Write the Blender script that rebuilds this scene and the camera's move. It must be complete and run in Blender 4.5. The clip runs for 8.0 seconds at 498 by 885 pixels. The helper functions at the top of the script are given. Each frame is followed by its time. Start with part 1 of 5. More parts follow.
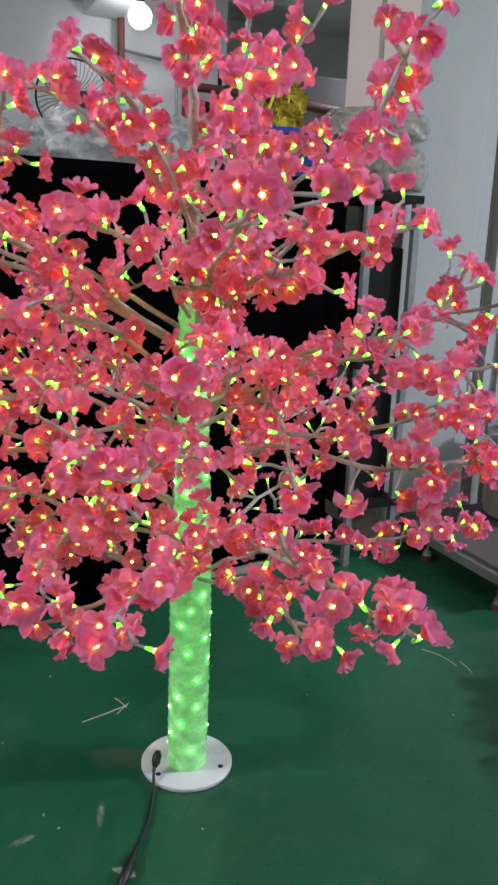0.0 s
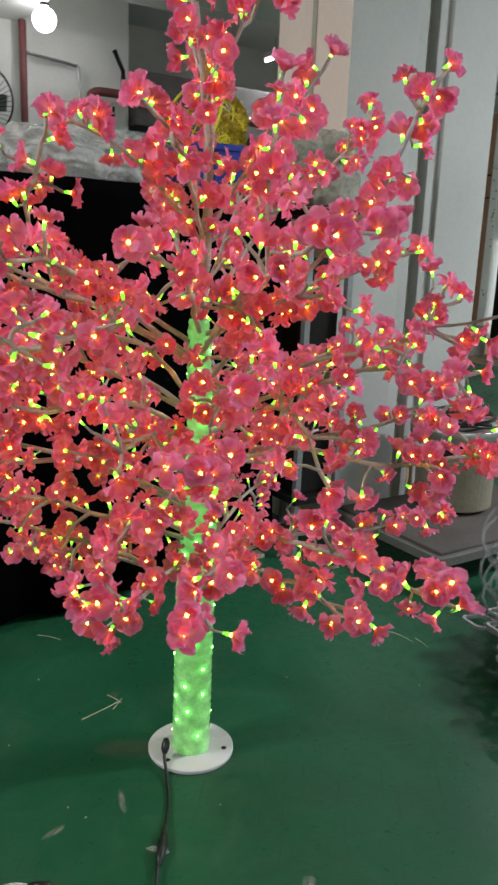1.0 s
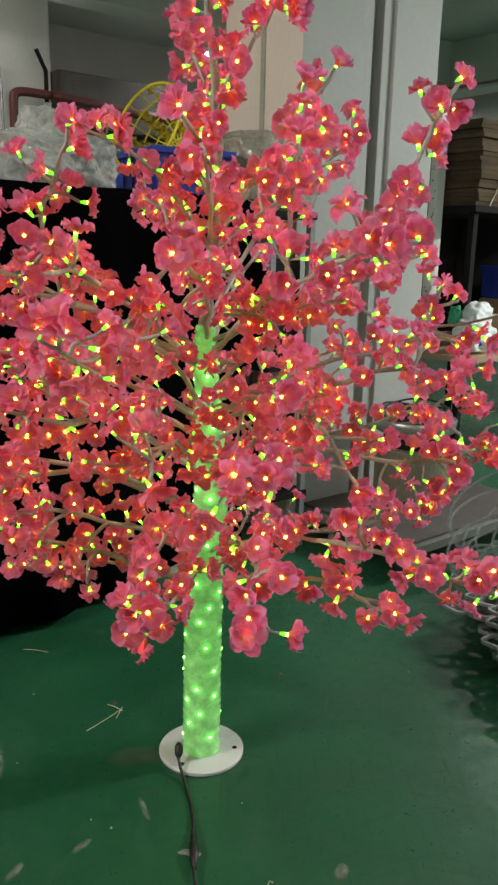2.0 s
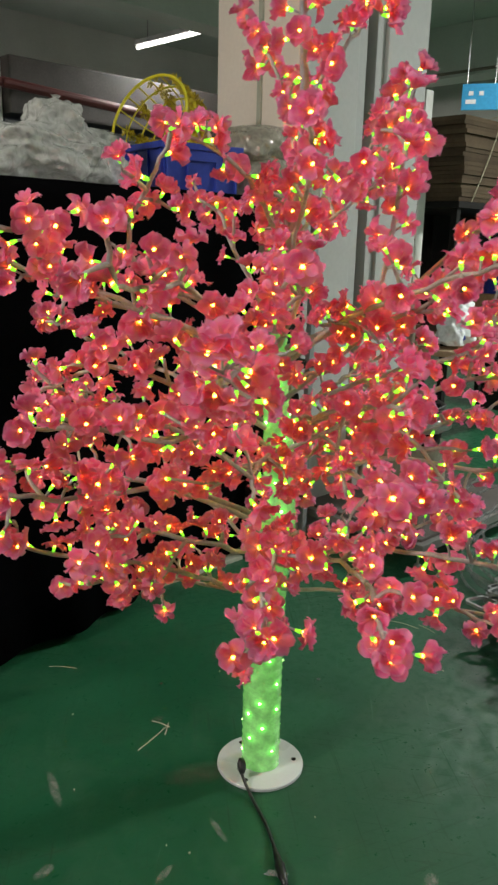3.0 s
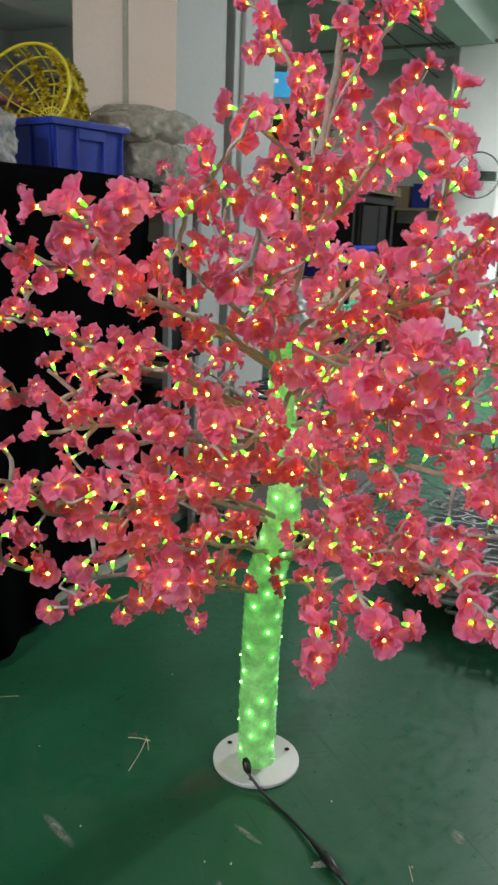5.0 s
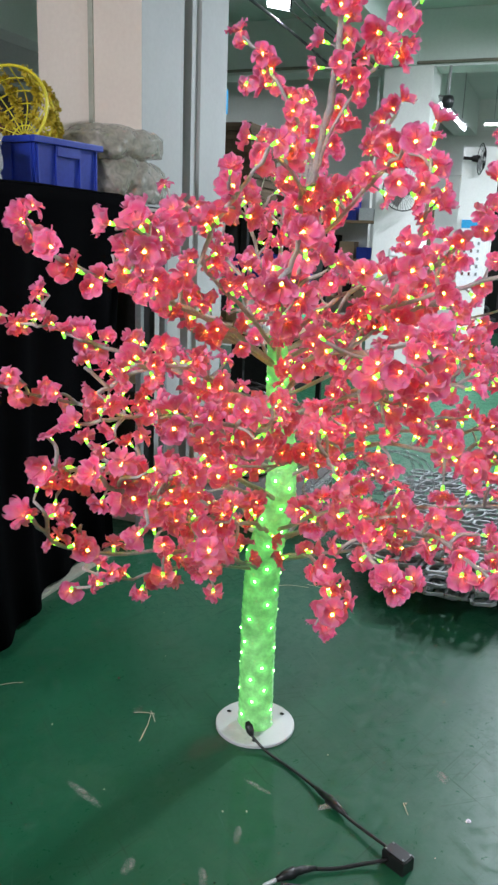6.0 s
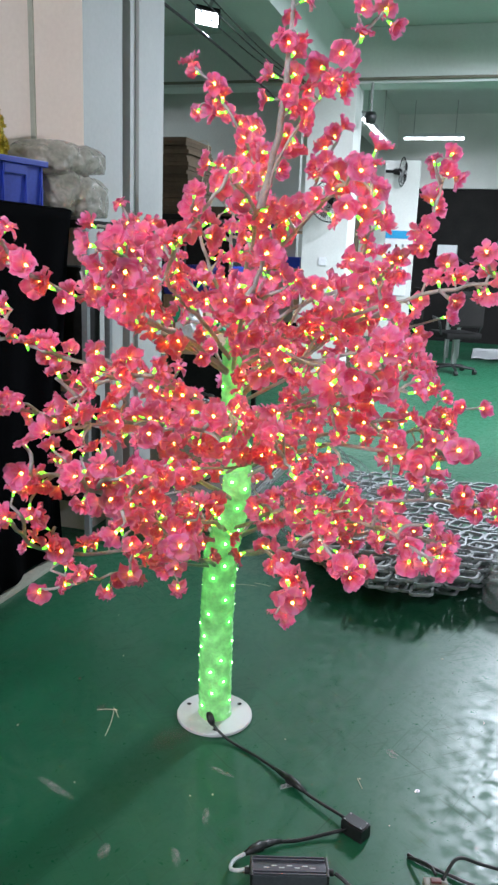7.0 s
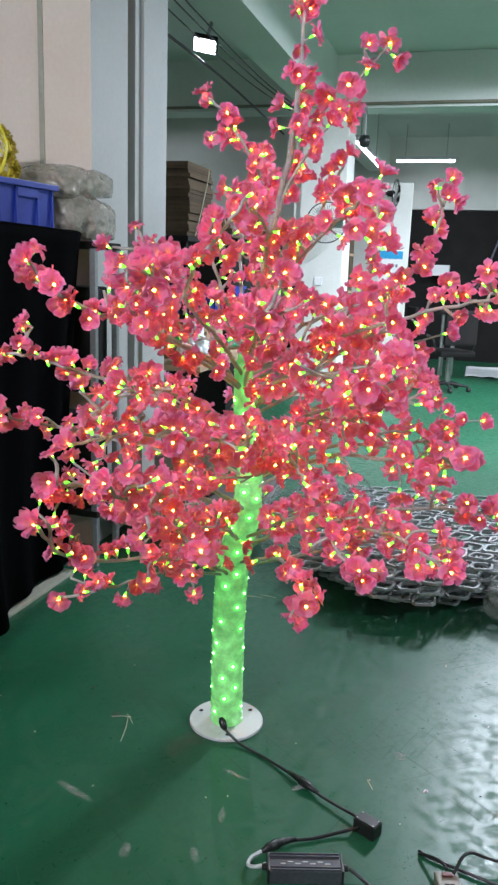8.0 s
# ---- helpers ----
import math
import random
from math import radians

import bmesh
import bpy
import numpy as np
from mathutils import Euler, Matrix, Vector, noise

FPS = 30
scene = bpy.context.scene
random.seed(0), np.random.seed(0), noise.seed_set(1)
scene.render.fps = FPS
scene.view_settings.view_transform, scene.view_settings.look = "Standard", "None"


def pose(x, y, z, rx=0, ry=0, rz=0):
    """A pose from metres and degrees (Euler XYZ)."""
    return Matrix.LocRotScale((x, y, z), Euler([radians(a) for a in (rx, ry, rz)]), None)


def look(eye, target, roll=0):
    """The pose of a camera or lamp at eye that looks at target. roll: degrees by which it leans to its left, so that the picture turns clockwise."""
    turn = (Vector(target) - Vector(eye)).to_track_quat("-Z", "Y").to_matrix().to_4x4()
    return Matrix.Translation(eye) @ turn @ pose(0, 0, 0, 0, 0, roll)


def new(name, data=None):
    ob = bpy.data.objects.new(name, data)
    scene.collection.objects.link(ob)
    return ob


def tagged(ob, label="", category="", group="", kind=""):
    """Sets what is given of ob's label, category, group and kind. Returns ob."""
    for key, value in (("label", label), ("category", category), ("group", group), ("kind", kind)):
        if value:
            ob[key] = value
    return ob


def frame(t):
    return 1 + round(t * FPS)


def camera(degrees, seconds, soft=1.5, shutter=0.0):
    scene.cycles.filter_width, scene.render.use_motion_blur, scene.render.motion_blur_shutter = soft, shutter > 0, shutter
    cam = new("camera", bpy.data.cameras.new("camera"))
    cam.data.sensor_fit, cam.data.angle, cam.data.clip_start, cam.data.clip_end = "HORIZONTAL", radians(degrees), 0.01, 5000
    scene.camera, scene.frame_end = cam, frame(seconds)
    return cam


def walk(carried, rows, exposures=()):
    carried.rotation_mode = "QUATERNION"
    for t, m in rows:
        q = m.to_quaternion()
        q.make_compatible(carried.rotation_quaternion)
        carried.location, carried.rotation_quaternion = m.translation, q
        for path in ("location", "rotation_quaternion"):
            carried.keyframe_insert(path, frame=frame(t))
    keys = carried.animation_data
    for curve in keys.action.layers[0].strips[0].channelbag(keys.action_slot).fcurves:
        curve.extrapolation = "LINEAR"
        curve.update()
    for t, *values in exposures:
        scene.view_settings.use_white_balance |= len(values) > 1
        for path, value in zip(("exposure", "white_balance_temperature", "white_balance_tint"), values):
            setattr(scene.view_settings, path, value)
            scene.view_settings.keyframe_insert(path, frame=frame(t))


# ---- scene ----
cam = camera(35.1, 8.0, soft=2.5, shutter=0.4)
PATH = [
    (0, (0.063, 0.2, 1.323), (0.865, 1.966, 0.834), 2.1),
    (0.5, (-0.101, 0.146, 1.35), (0.805, 1.861, 0.865), 2.7),
    (1, (-0.262, 0.203, 1.362), (0.799, 1.829, 0.881), 2.3),
    (1.2, (-0.319, 0.234, 1.355), (0.793, 1.829, 0.885), 1.7),
    (2.5, (-0.566, 0.411, 1.393), (0.728, 1.854, 0.899), 1.6),
    (3, (-0.678, 0.585, 1.405), (0.683, 1.961, 0.903), 1.4),
    (3.5, (-0.678, 0.737, 1.399), (0.717, 2.067, 0.864), 2.2),
    (4, (-0.78, 0.904, 1.403), (0.752, 2.072, 0.865), 1.7),
    (4.5, (-0.889, 1.011, 1.419), (0.734, 2.046, 0.876), 2.1),
    (5, (-0.988, 1.089, 1.413), (0.727, 1.969, 0.882), 2.2),
    (5.2, (-1.043, 1.137, 1.414), (0.707, 1.945, 0.881), 1.8),
    (6.3, (-1.323, 1.171, 1.408), (0.494, 1.846, 0.917), 2.3),
    (6.5, (-1.348, 1.173, 1.417), (0.485, 1.805, 0.927), 2.3),
    (7, (-1.415, 1.197, 1.429), (0.45, 1.741, 0.955), 2.2),
    (7.5, (-1.476, 1.218, 1.429), (0.401, 1.748, 0.987), 2.1),
    (8, (-1.515, 1.222, 1.425), (0.365, 1.754, 1.0), 2.0),
]
EXPOSURES = [(0.0, -0.02, 5800, 19), (1.2, -0.15, 6450, 13), (2.5, -0.24, 6850, 9), (4.0, -0.25, 6650, 10), (5.0, -0.24, 6350, 12), (6.3, 0.26, 5800, 15), (8.0, 0.14, 5750, 15)]
walk(cam, [(t, look(eye, target, roll)) for t, eye, target, roll in PATH], EXPOSURES)


# ---- light ----
CEIL = 3.75
world = bpy.data.worlds.new("world")
scene.world = world
world.use_nodes = True
world.node_tree.nodes["Background"].inputs[0].default_value = (0.75, 0.85, 1.0, 1)
world.node_tree.nodes["Background"].inputs[1].default_value = 0.02


def lamp(x, y, z, sx, sy, watts, colour=(0.96, 1.0, 1.0), tilt=(0, 0, 0)):
    data = bpy.data.lights.new("lamp_or_fill_light", "AREA")
    data.shape, data.size, data.size_y, data.energy, data.color = "RECTANGLE", sx, sy, watts, colour
    ob = new("lamp_or_fill_light", data)
    ob.matrix_world = pose(x, y, z, *tilt)
    return ob


# tubes and lamps, the last three unseen fills: (centre, half length along x or y, watts)
TUBES_AND_FILLS = [
    ((4.88, 7.45, 3.35), (0, 0.6), 60),
    ((11.7, 2.25, 3.2), (0, 0.45), 10),
    ((10.0, 2.9, 3.05), (1.1, 0), 15),
    ((5.5, 0.5, 3.45), (0.6, 0), 325),
    # fill out of view, added to brighten the far floor
    ((8.4, -0.5, 3.4), (0.6, 0), 300),
    # fill behind the viewpoint, added for the pillar's beige face, tinted warm
    ((-3.4, 2.8, 3.3), (0, 0.6), 135),
    # fill behind the viewpoint, added to light the front of the tree
    ((0.4, -2.8, 3.4), (0.6, 0), 62),
]
for (lx, ly, lz), (hx, hy), watts in TUBES_AND_FILLS:
    lamp(lx, ly, lz - 0.05, max(2 * hx, 0.08), max(2 * hy, 0.08), watts, colour=(1.0, 0.97, 0.92) if lx < -2 else (0.96, 1.0, 1.0), tilt=(50 if ly < -2 else 0, -50 if lx < -2 else 0, 0))
lamp(5.75, 3.82, 3.33, 0.14, 0.2, 26, (0.95, 1.0, 1.0), (0, 18, 20))
bulb_light = bpy.data.lights.new("bulb_light", "POINT")
bulb_light.energy, bulb_light.shadow_soft_size = 4, 0.09
new("bulb_light", bulb_light).location = (2.045, 7.0, 2.93)

# ---- materials ----


def nodes_of(name):
    m = bpy.data.materials.new(name)
    m.use_nodes = True
    t = m.node_tree
    return m, t, t.nodes["Principled BSDF"]


def add(t, kind, **values):
    n = t.nodes.new(kind)
    for k, v in values.items():
        if k in n.inputs:
            n.inputs[k].default_value = v
    return n


def ramp(t, fac, stops):
    r = t.nodes.new("ShaderNodeValToRGB")
    els = r.color_ramp.elements
    while len(els) < len(stops):
        els.new(0.5)
    for e, (p, c) in zip(els, stops):
        e.position, e.color = p, (*c, 1)
    t.links.new(fac, r.inputs[0])
    return r.outputs[0]


def mix(t, fac, a, b, mode="MIX"):
    n = t.nodes.new("ShaderNodeMix")
    n.data_type, n.blend_type = "RGBA", mode
    for sock, v in ((n.inputs[0], fac), (n.inputs[6], a), (n.inputs[7], b)):
        if isinstance(v, bpy.types.NodeSocket):
            t.links.new(v, sock)
        elif isinstance(v, tuple):
            sock.default_value = (*v, 1)
        else:
            sock.default_value = v
    return n.outputs[2]


def surface(name, c1, c2, rough=0.6, scale=4.0, grain=60.0, bump=0.15, metal=0.0, vary=0.0, depth=0.004, spec=0.5, patina=0.22):
    """Two-scale painted or natural surface: broad patches, fine grain and relief."""
    m, t, p = nodes_of(name)
    co = t.nodes.new("ShaderNodeTexCoord").outputs["Object"]
    n1, n2 = add(t, "ShaderNodeTexNoise", Scale=scale, Detail=6.0), add(t, "ShaderNodeTexNoise", Scale=grain, Detail=4.0)
    t.links.new(co, n1.inputs["Vector"]), t.links.new(co, n2.inputs["Vector"])
    col = ramp(t, n1.outputs[0], [(0.32, c1), (0.68, c2)])
    col = mix(t, patina, col, ramp(t, n2.outputs[0], [(0.3, tuple(0.6 * v for v in c1)), (0.7, tuple(min(1, 1.25 * v) for v in c2))]))
    if vary:
        info = t.nodes.new("ShaderNodeObjectInfo")
        col = mix(t, vary, col, ramp(t, info.outputs["Random"], [(0, tuple(0.6 * v for v in c1)), (1, tuple(min(1, 1.3 * v) for v in c2))]))
    t.links.new(col, p.inputs["Base Color"])
    p.inputs["Metallic"].default_value, p.inputs["Specular IOR Level"].default_value = metal, spec
    rr = t.nodes.new("ShaderNodeMapRange")
    t.links.new(n1.outputs[0], rr.inputs[0])
    rr.inputs[3].default_value, rr.inputs[4].default_value = max(0.02, rough - 0.12), min(1, rough + 0.12)
    t.links.new(rr.outputs[0], p.inputs["Roughness"])
    b = add(t, "ShaderNodeBump", Strength=bump, Distance=depth)
    t.links.new(n2.outputs[0], b.inputs["Height"]), t.links.new(b.outputs[0], p.inputs["Normal"])
    return m


def glow(name, colour, strength):
    m, t, p = nodes_of(name)
    p.inputs["Base Color"].default_value = (*colour, 1)
    p.inputs["Emission Color"].default_value, p.inputs["Emission Strength"].default_value = (*colour, 1), strength
    return m


def petal_material():
    m, t, p = nodes_of("petal_fabric")
    info, geo = t.nodes.new("ShaderNodeObjectInfo"), t.nodes.new("ShaderNodeNewGeometry")
    co = t.nodes.new("ShaderNodeTexCoord").outputs["Object"]
    n = add(t, "ShaderNodeTexNoise", Scale=55.0, Detail=3.0)
    t.links.new(co, n.inputs["Vector"])
    col = ramp(t, geo.outputs["Random Per Island"], [(0.0, (0.88, 0.085, 0.29)), (0.5, (0.96, 0.17, 0.45)), (1.0, (0.98, 0.35, 0.63))])
    col = mix(t, 0.45, col, ramp(t, n.outputs[0], [(0.3, (0.90, 0.085, 0.30)), (0.7, (0.98, 0.36, 0.64))]))
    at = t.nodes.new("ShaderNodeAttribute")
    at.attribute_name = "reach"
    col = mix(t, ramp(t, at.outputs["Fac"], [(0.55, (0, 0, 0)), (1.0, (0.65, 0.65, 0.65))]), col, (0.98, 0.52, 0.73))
    # warm petal base: its own paler dye plus some LED glow painted in
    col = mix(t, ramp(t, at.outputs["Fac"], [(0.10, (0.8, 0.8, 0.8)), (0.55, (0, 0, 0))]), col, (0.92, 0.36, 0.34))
    t.links.new(col, p.inputs["Base Color"])
    p.inputs["Roughness"].default_value = 0.65
    tr = t.nodes.new("ShaderNodeBsdfTranslucent")
    t.links.new(col, tr.inputs[0])
    ms = t.nodes.new("ShaderNodeMixShader")
    ms.inputs[0].default_value = 0.52
    t.links.new(p.outputs[0], ms.inputs[1]), t.links.new(tr.outputs[0], ms.inputs[2])
    t.links.new(ms.outputs[0], t.nodes["Material Output"].inputs[0])
    return m


def trunk_material():
    """Clear crinkled wrapping whose own emission stands in for the lights inside the tube."""
    m, t, p = nodes_of("emissive_trunk")
    co = t.nodes.new("ShaderNodeTexCoord").outputs["Object"]
    v = add(t, "ShaderNodeTexVoronoi", Scale=170.0)
    n = add(t, "ShaderNodeTexNoise", Scale=26.0, Detail=5.0)
    t.links.new(co, v.inputs["Vector"]), t.links.new(co, n.inputs["Vector"])
    t.links.new(ramp(t, n.outputs[0], [(0.3, (0.13, 0.20, 0.11)), (0.7, (0.24, 0.32, 0.20))]), p.inputs["Base Color"])
    p.inputs["Roughness"].default_value, p.inputs["Coat Weight"].default_value, p.inputs["Coat Roughness"].default_value = 0.25, 0.8, 0.06
    # soft glow round each LED, put into the wrapping's emission
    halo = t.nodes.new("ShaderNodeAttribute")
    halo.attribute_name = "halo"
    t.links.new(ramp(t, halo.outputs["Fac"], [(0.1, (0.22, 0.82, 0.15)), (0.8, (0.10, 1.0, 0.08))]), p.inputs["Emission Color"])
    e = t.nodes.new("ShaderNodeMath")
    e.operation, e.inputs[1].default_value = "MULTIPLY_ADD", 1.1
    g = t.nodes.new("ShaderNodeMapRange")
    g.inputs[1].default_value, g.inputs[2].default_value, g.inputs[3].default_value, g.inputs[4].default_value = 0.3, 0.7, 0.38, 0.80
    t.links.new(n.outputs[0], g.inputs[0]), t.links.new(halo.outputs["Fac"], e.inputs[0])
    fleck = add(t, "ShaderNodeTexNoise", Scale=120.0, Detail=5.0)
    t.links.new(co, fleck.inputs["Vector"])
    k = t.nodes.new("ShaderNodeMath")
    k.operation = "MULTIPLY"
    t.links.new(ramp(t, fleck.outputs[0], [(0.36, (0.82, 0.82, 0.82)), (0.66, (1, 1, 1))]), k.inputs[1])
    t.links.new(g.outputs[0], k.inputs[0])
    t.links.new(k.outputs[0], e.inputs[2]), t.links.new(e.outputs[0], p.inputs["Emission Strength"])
    b = add(t, "ShaderNodeBump", Strength=0.5, Distance=0.004)
    t.links.new(v.outputs[0], b.inputs["Height"]), t.links.new(b.outputs[0], p.inputs["Normal"])
    return m


def film_material(name, colour, alpha, wrinkle=9.0, relief=0.03, crease=0.0):
    """Wrinkled clear plastic film."""
    m, t, p = nodes_of(name)
    co = t.nodes.new("ShaderNodeTexCoord").outputs["Object"]
    n = add(t, "ShaderNodeTexNoise", Scale=wrinkle, Detail=8.0, Distortion=1.4)
    t.links.new(co, n.inputs["Vector"])
    t.links.new(ramp(t, n.outputs[0], [(0.35, tuple(0.7 * c for c in colour)), (0.65, colour)]), p.inputs["Base Color"])
    p.inputs["Roughness"].default_value, p.inputs["Alpha"].default_value = 0.11, alpha
    p.inputs["Specular IOR Level"].default_value = 0.8
    b = add(t, "ShaderNodeBump", Strength=0.9, Distance=relief)
    height = n.outputs[0]
    if crease:
        cell = add(t, "ShaderNodeTexVoronoi", Scale=crease)
        t.links.new(co, cell.inputs["Vector"])
        height = mix(t, 0.75, n.outputs[0], cell.outputs["Distance"])
    t.links.new(height, b.inputs["Height"]), t.links.new(b.outputs[0], p.inputs["Normal"])
    return m


def along(t, fine, coarse, turn):
    """Turned, then stretched coordinates, for scratches in one direction."""
    lay = add(t, "ShaderNodeMapping")
    lay.vector_type = "TEXTURE"
    lay.inputs["Scale"].default_value, lay.inputs["Rotation"].default_value = (1 / fine, 1 / coarse, 1.0), (0, 0, turn)
    return lay


def floor_material():
    m, t, p = nodes_of("green_floor_paint")
    co = t.nodes.new("ShaderNodeTexCoord").outputs["Object"]
    big, fine = add(t, "ShaderNodeTexNoise", Scale=1.1, Detail=7.0, Distortion=0.6), add(t, "ShaderNodeTexNoise", Scale=38.0, Detail=5.0)
    spot = add(t, "ShaderNodeTexNoise", Scale=7.0, Detail=9.0, Roughness=0.7)
    stretch = along(t, 2.0, 60.0, 0.7)
    scratch = add(t, "ShaderNodeTexNoise", Scale=1.6, Detail=2.0)
    stretch2 = along(t, 1.2, 90.0, -0.35)
    scratch2 = add(t, "ShaderNodeTexNoise", Scale=1.9, Detail=3.0, Distortion=0.35)
    t.links.new(co, stretch2.inputs["Vector"]), t.links.new(stretch2.outputs[0], scratch2.inputs["Vector"])
    dust = add(t, "ShaderNodeTexNoise", Scale=2.6, Detail=10.0, Roughness=0.72, Distortion=1.0)
    t.links.new(co, dust.inputs["Vector"])
    worn = add(t, "ShaderNodeTexNoise", Scale=1.9, Detail=12.0, Roughness=0.66, Distortion=0.5)
    t.links.new(co, worn.inputs["Vector"])
    for q in (big, fine, spot):
        t.links.new(co, q.inputs["Vector"])
    t.links.new(co, stretch.inputs["Vector"]), t.links.new(stretch.outputs[0], scratch.inputs["Vector"])
    col = ramp(t, big.outputs[0], [(0.3, (0.009, 0.070, 0.031)), (0.7, (0.017, 0.104, 0.050))])
    col = mix(t, ramp(t, spot.outputs[0], [(0.60, (0, 0, 0)), (0.78, (0.45, 0.45, 0.45))]), col, (0.08, 0.14, 0.10))
    col = mix(t, ramp(t, scratch.outputs[0], [(0.70, (0, 0, 0)), (0.78, (0.28, 0.28, 0.28))]), col, (0.12, 0.22, 0.16))
    col = mix(t, ramp(t, scratch2.outputs[0], [(0.70, (0, 0, 0)), (0.78, (0.34, 0.34, 0.34))]), col, (0.14, 0.23, 0.16))
    col = mix(t, ramp(t, dust.outputs[0], [(0.50, (0, 0, 0)), (0.76, (0.30, 0.30, 0.30))]), col, (0.085, 0.15, 0.095))
    col = mix(t, ramp(t, worn.outputs[0], [(0.52, (0, 0, 0)), (0.78, (0.40, 0.40, 0.40))]), col, (0.035, 0.060, 0.034))
    col = mix(t, ramp(t, fine.outputs[0], [(0.70, (0, 0, 0)), (0.80, (0.28, 0.28, 0.28))]), col, (0.02, 0.06, 0.04))
    rr = ramp(t, dust.outputs[0], [(0.32, (0.28, 0.28, 0.28)), (0.68, (0.44, 0.44, 0.44))])
    grit = add(t, "ShaderNodeTexNoise", Scale=95.0, Detail=6.0, Roughness=0.75)
    t.links.new(co, grit.inputs["Vector"])
    rr = mix(t, 0.5, rr, ramp(t, grit.outputs[0], [(0.38, (0.16, 0.16, 0.16)), (0.66, (0.66, 0.66, 0.66))]))
    mottle = add(t, "ShaderNodeTexNoise", Scale=24.0, Detail=8.0, Roughness=0.7, Distortion=0.4)
    t.links.new(co, mottle.inputs["Vector"])
    rr = mix(t, 0.5, rr, ramp(t, mottle.outputs[0], [(0.36, (0.20, 0.20, 0.20)), (0.50, (0.40, 0.40, 0.40)), (0.62, (0.75, 0.75, 0.75))]))
    rubs = []
    for size, turn, bend, stops in ((1.3, 0.9, 0.5, (0.635, 0.66)), (1.7, -0.35, 0.8, (0.64, 0.67)), (2.3, 2.2, 0.6, (0.63, 0.655))):
        lay = along(t, 1.6, 75.0, turn)
        line = add(t, "ShaderNodeTexNoise", Scale=size, Detail=3.0, Distortion=bend)
        t.links.new(co, lay.inputs["Vector"]), t.links.new(lay.outputs[0], line.inputs["Vector"])
        rubs.append(ramp(t, line.outputs[0], [(stops[0], (0, 0, 0)), (stops[1], (1, 1, 1))]))
    rub = mix(t, 1.0, mix(t, 1.0, rubs[0], rubs[1], "LIGHTEN"), rubs[2], "LIGHTEN")
    where = ramp(t, worn.outputs[0], [(0.42, (0, 0, 0)), (0.58, (1, 1, 1))])
    rub = mix(t, 1.0, rub, where, "MULTIPLY")
    t.links.new(mix(t, rub, rr, (0.72, 0.72, 0.72)), p.inputs["Roughness"])
    t.links.new(mix(t, mix(t, 1.0, rub, ramp(t, spot.outputs[0], [(0.40, (0, 0, 0)), (0.6, (0.5, 0.5, 0.5))]), "MULTIPLY"), col, (0.030, 0.048, 0.032)), p.inputs["Base Color"])
    p.inputs["Specular IOR Level"].default_value = 0.37
    b = add(t, "ShaderNodeBump", Strength=0.16, Distance=0.0012)
    t.links.new(grit.outputs[0], b.inputs["Height"])
    b2 = add(t, "ShaderNodeBump", Strength=0.05, Distance=0.004)
    t.links.new(spot.outputs[0], b2.inputs["Height"]), t.links.new(b2.outputs[0], b.inputs["Normal"])
    t.links.new(b.outputs[0], p.inputs["Normal"])
    return m


FLOOR = floor_material()
WALL = surface("white_wall_paint", (0.62, 0.62, 0.58), (0.76, 0.76, 0.72), 0.75, 1.3, 40, bump=0.06, patina=0.07)
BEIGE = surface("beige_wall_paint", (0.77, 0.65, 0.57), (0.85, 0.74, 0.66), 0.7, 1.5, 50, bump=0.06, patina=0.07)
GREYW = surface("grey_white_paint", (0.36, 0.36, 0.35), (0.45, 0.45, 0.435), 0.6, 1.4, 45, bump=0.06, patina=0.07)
# slight green in this base colour stands in for bounce off the floor
MINT = surface("green_bounce_ceiling", (0.58, 0.63, 0.58), (0.68, 0.73, 0.68), 0.7, 0.8, 30, bump=0.06, patina=0.07)
STRIP = surface("dull_channel_paint", (0.36, 0.36, 0.29), (0.46, 0.45, 0.37), 0.5, 3, 40)
BLACK = surface("black_cloth", (0.0010, 0.0010, 0.0014), (0.0026, 0.0026, 0.0032), 0.95, 5, 220, 0.3, spec=0.02)
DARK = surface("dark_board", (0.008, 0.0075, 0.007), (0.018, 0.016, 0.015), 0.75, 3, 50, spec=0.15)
BLUE = surface("blue_crate_plastic", (0.012, 0.028, 0.28), (0.022, 0.05, 0.40), 0.38, 4, 60, 0.05)
YELLOW = surface("yellow_plastic", (0.62, 0.52, 0.02), (0.80, 0.70, 0.04), 0.4, 8, 70, 0.05)
WHITE_STEEL = surface("white_painted_steel", (0.56, 0.56, 0.58), (0.62, 0.62, 0.64), 0.28, 3, 90, 0.04, patina=0.05)
BARK = surface("wrapped_branch_plastic", (0.34, 0.31, 0.31), (0.56, 0.52, 0.52), 0.34, 20, 160, 0.6)
CABLE = surface("black_rubber", (0.008, 0.008, 0.008), (0.02, 0.02, 0.02), 0.42, 12, 90, 0.1)
GREYCABLE = surface("grey_cable_sleeve", (0.42, 0.44, 0.44), (0.55, 0.57, 0.57), 0.4, 12, 90, 0.1)
DRIVER = surface("grey_cast_housing", (0.10, 0.10, 0.12), (0.15, 0.15, 0.17), 0.35, 10, 120, 0.1, 0.6)
STEEL = surface("worn_steel", (0.30, 0.30, 0.30), (0.46, 0.46, 0.45), 0.35, 5, 80, 0.1, 0.85)
CHAIN = surface("grey_plastic_links", (0.20, 0.21, 0.215), (0.36, 0.37, 0.375), 0.55, 9, 90, 0.1, vary=0.4)
BROWN = surface("brown_board", (0.060, 0.042, 0.027), (0.115, 0.082, 0.053), 0.85, 6, 50, 0.5, vary=0.4, spec=0.12)
PLY = surface("orange_brown_wood", (0.26, 0.14, 0.075), (0.38, 0.22, 0.13), 0.7, 5, 70, 0.2, spec=0.25)
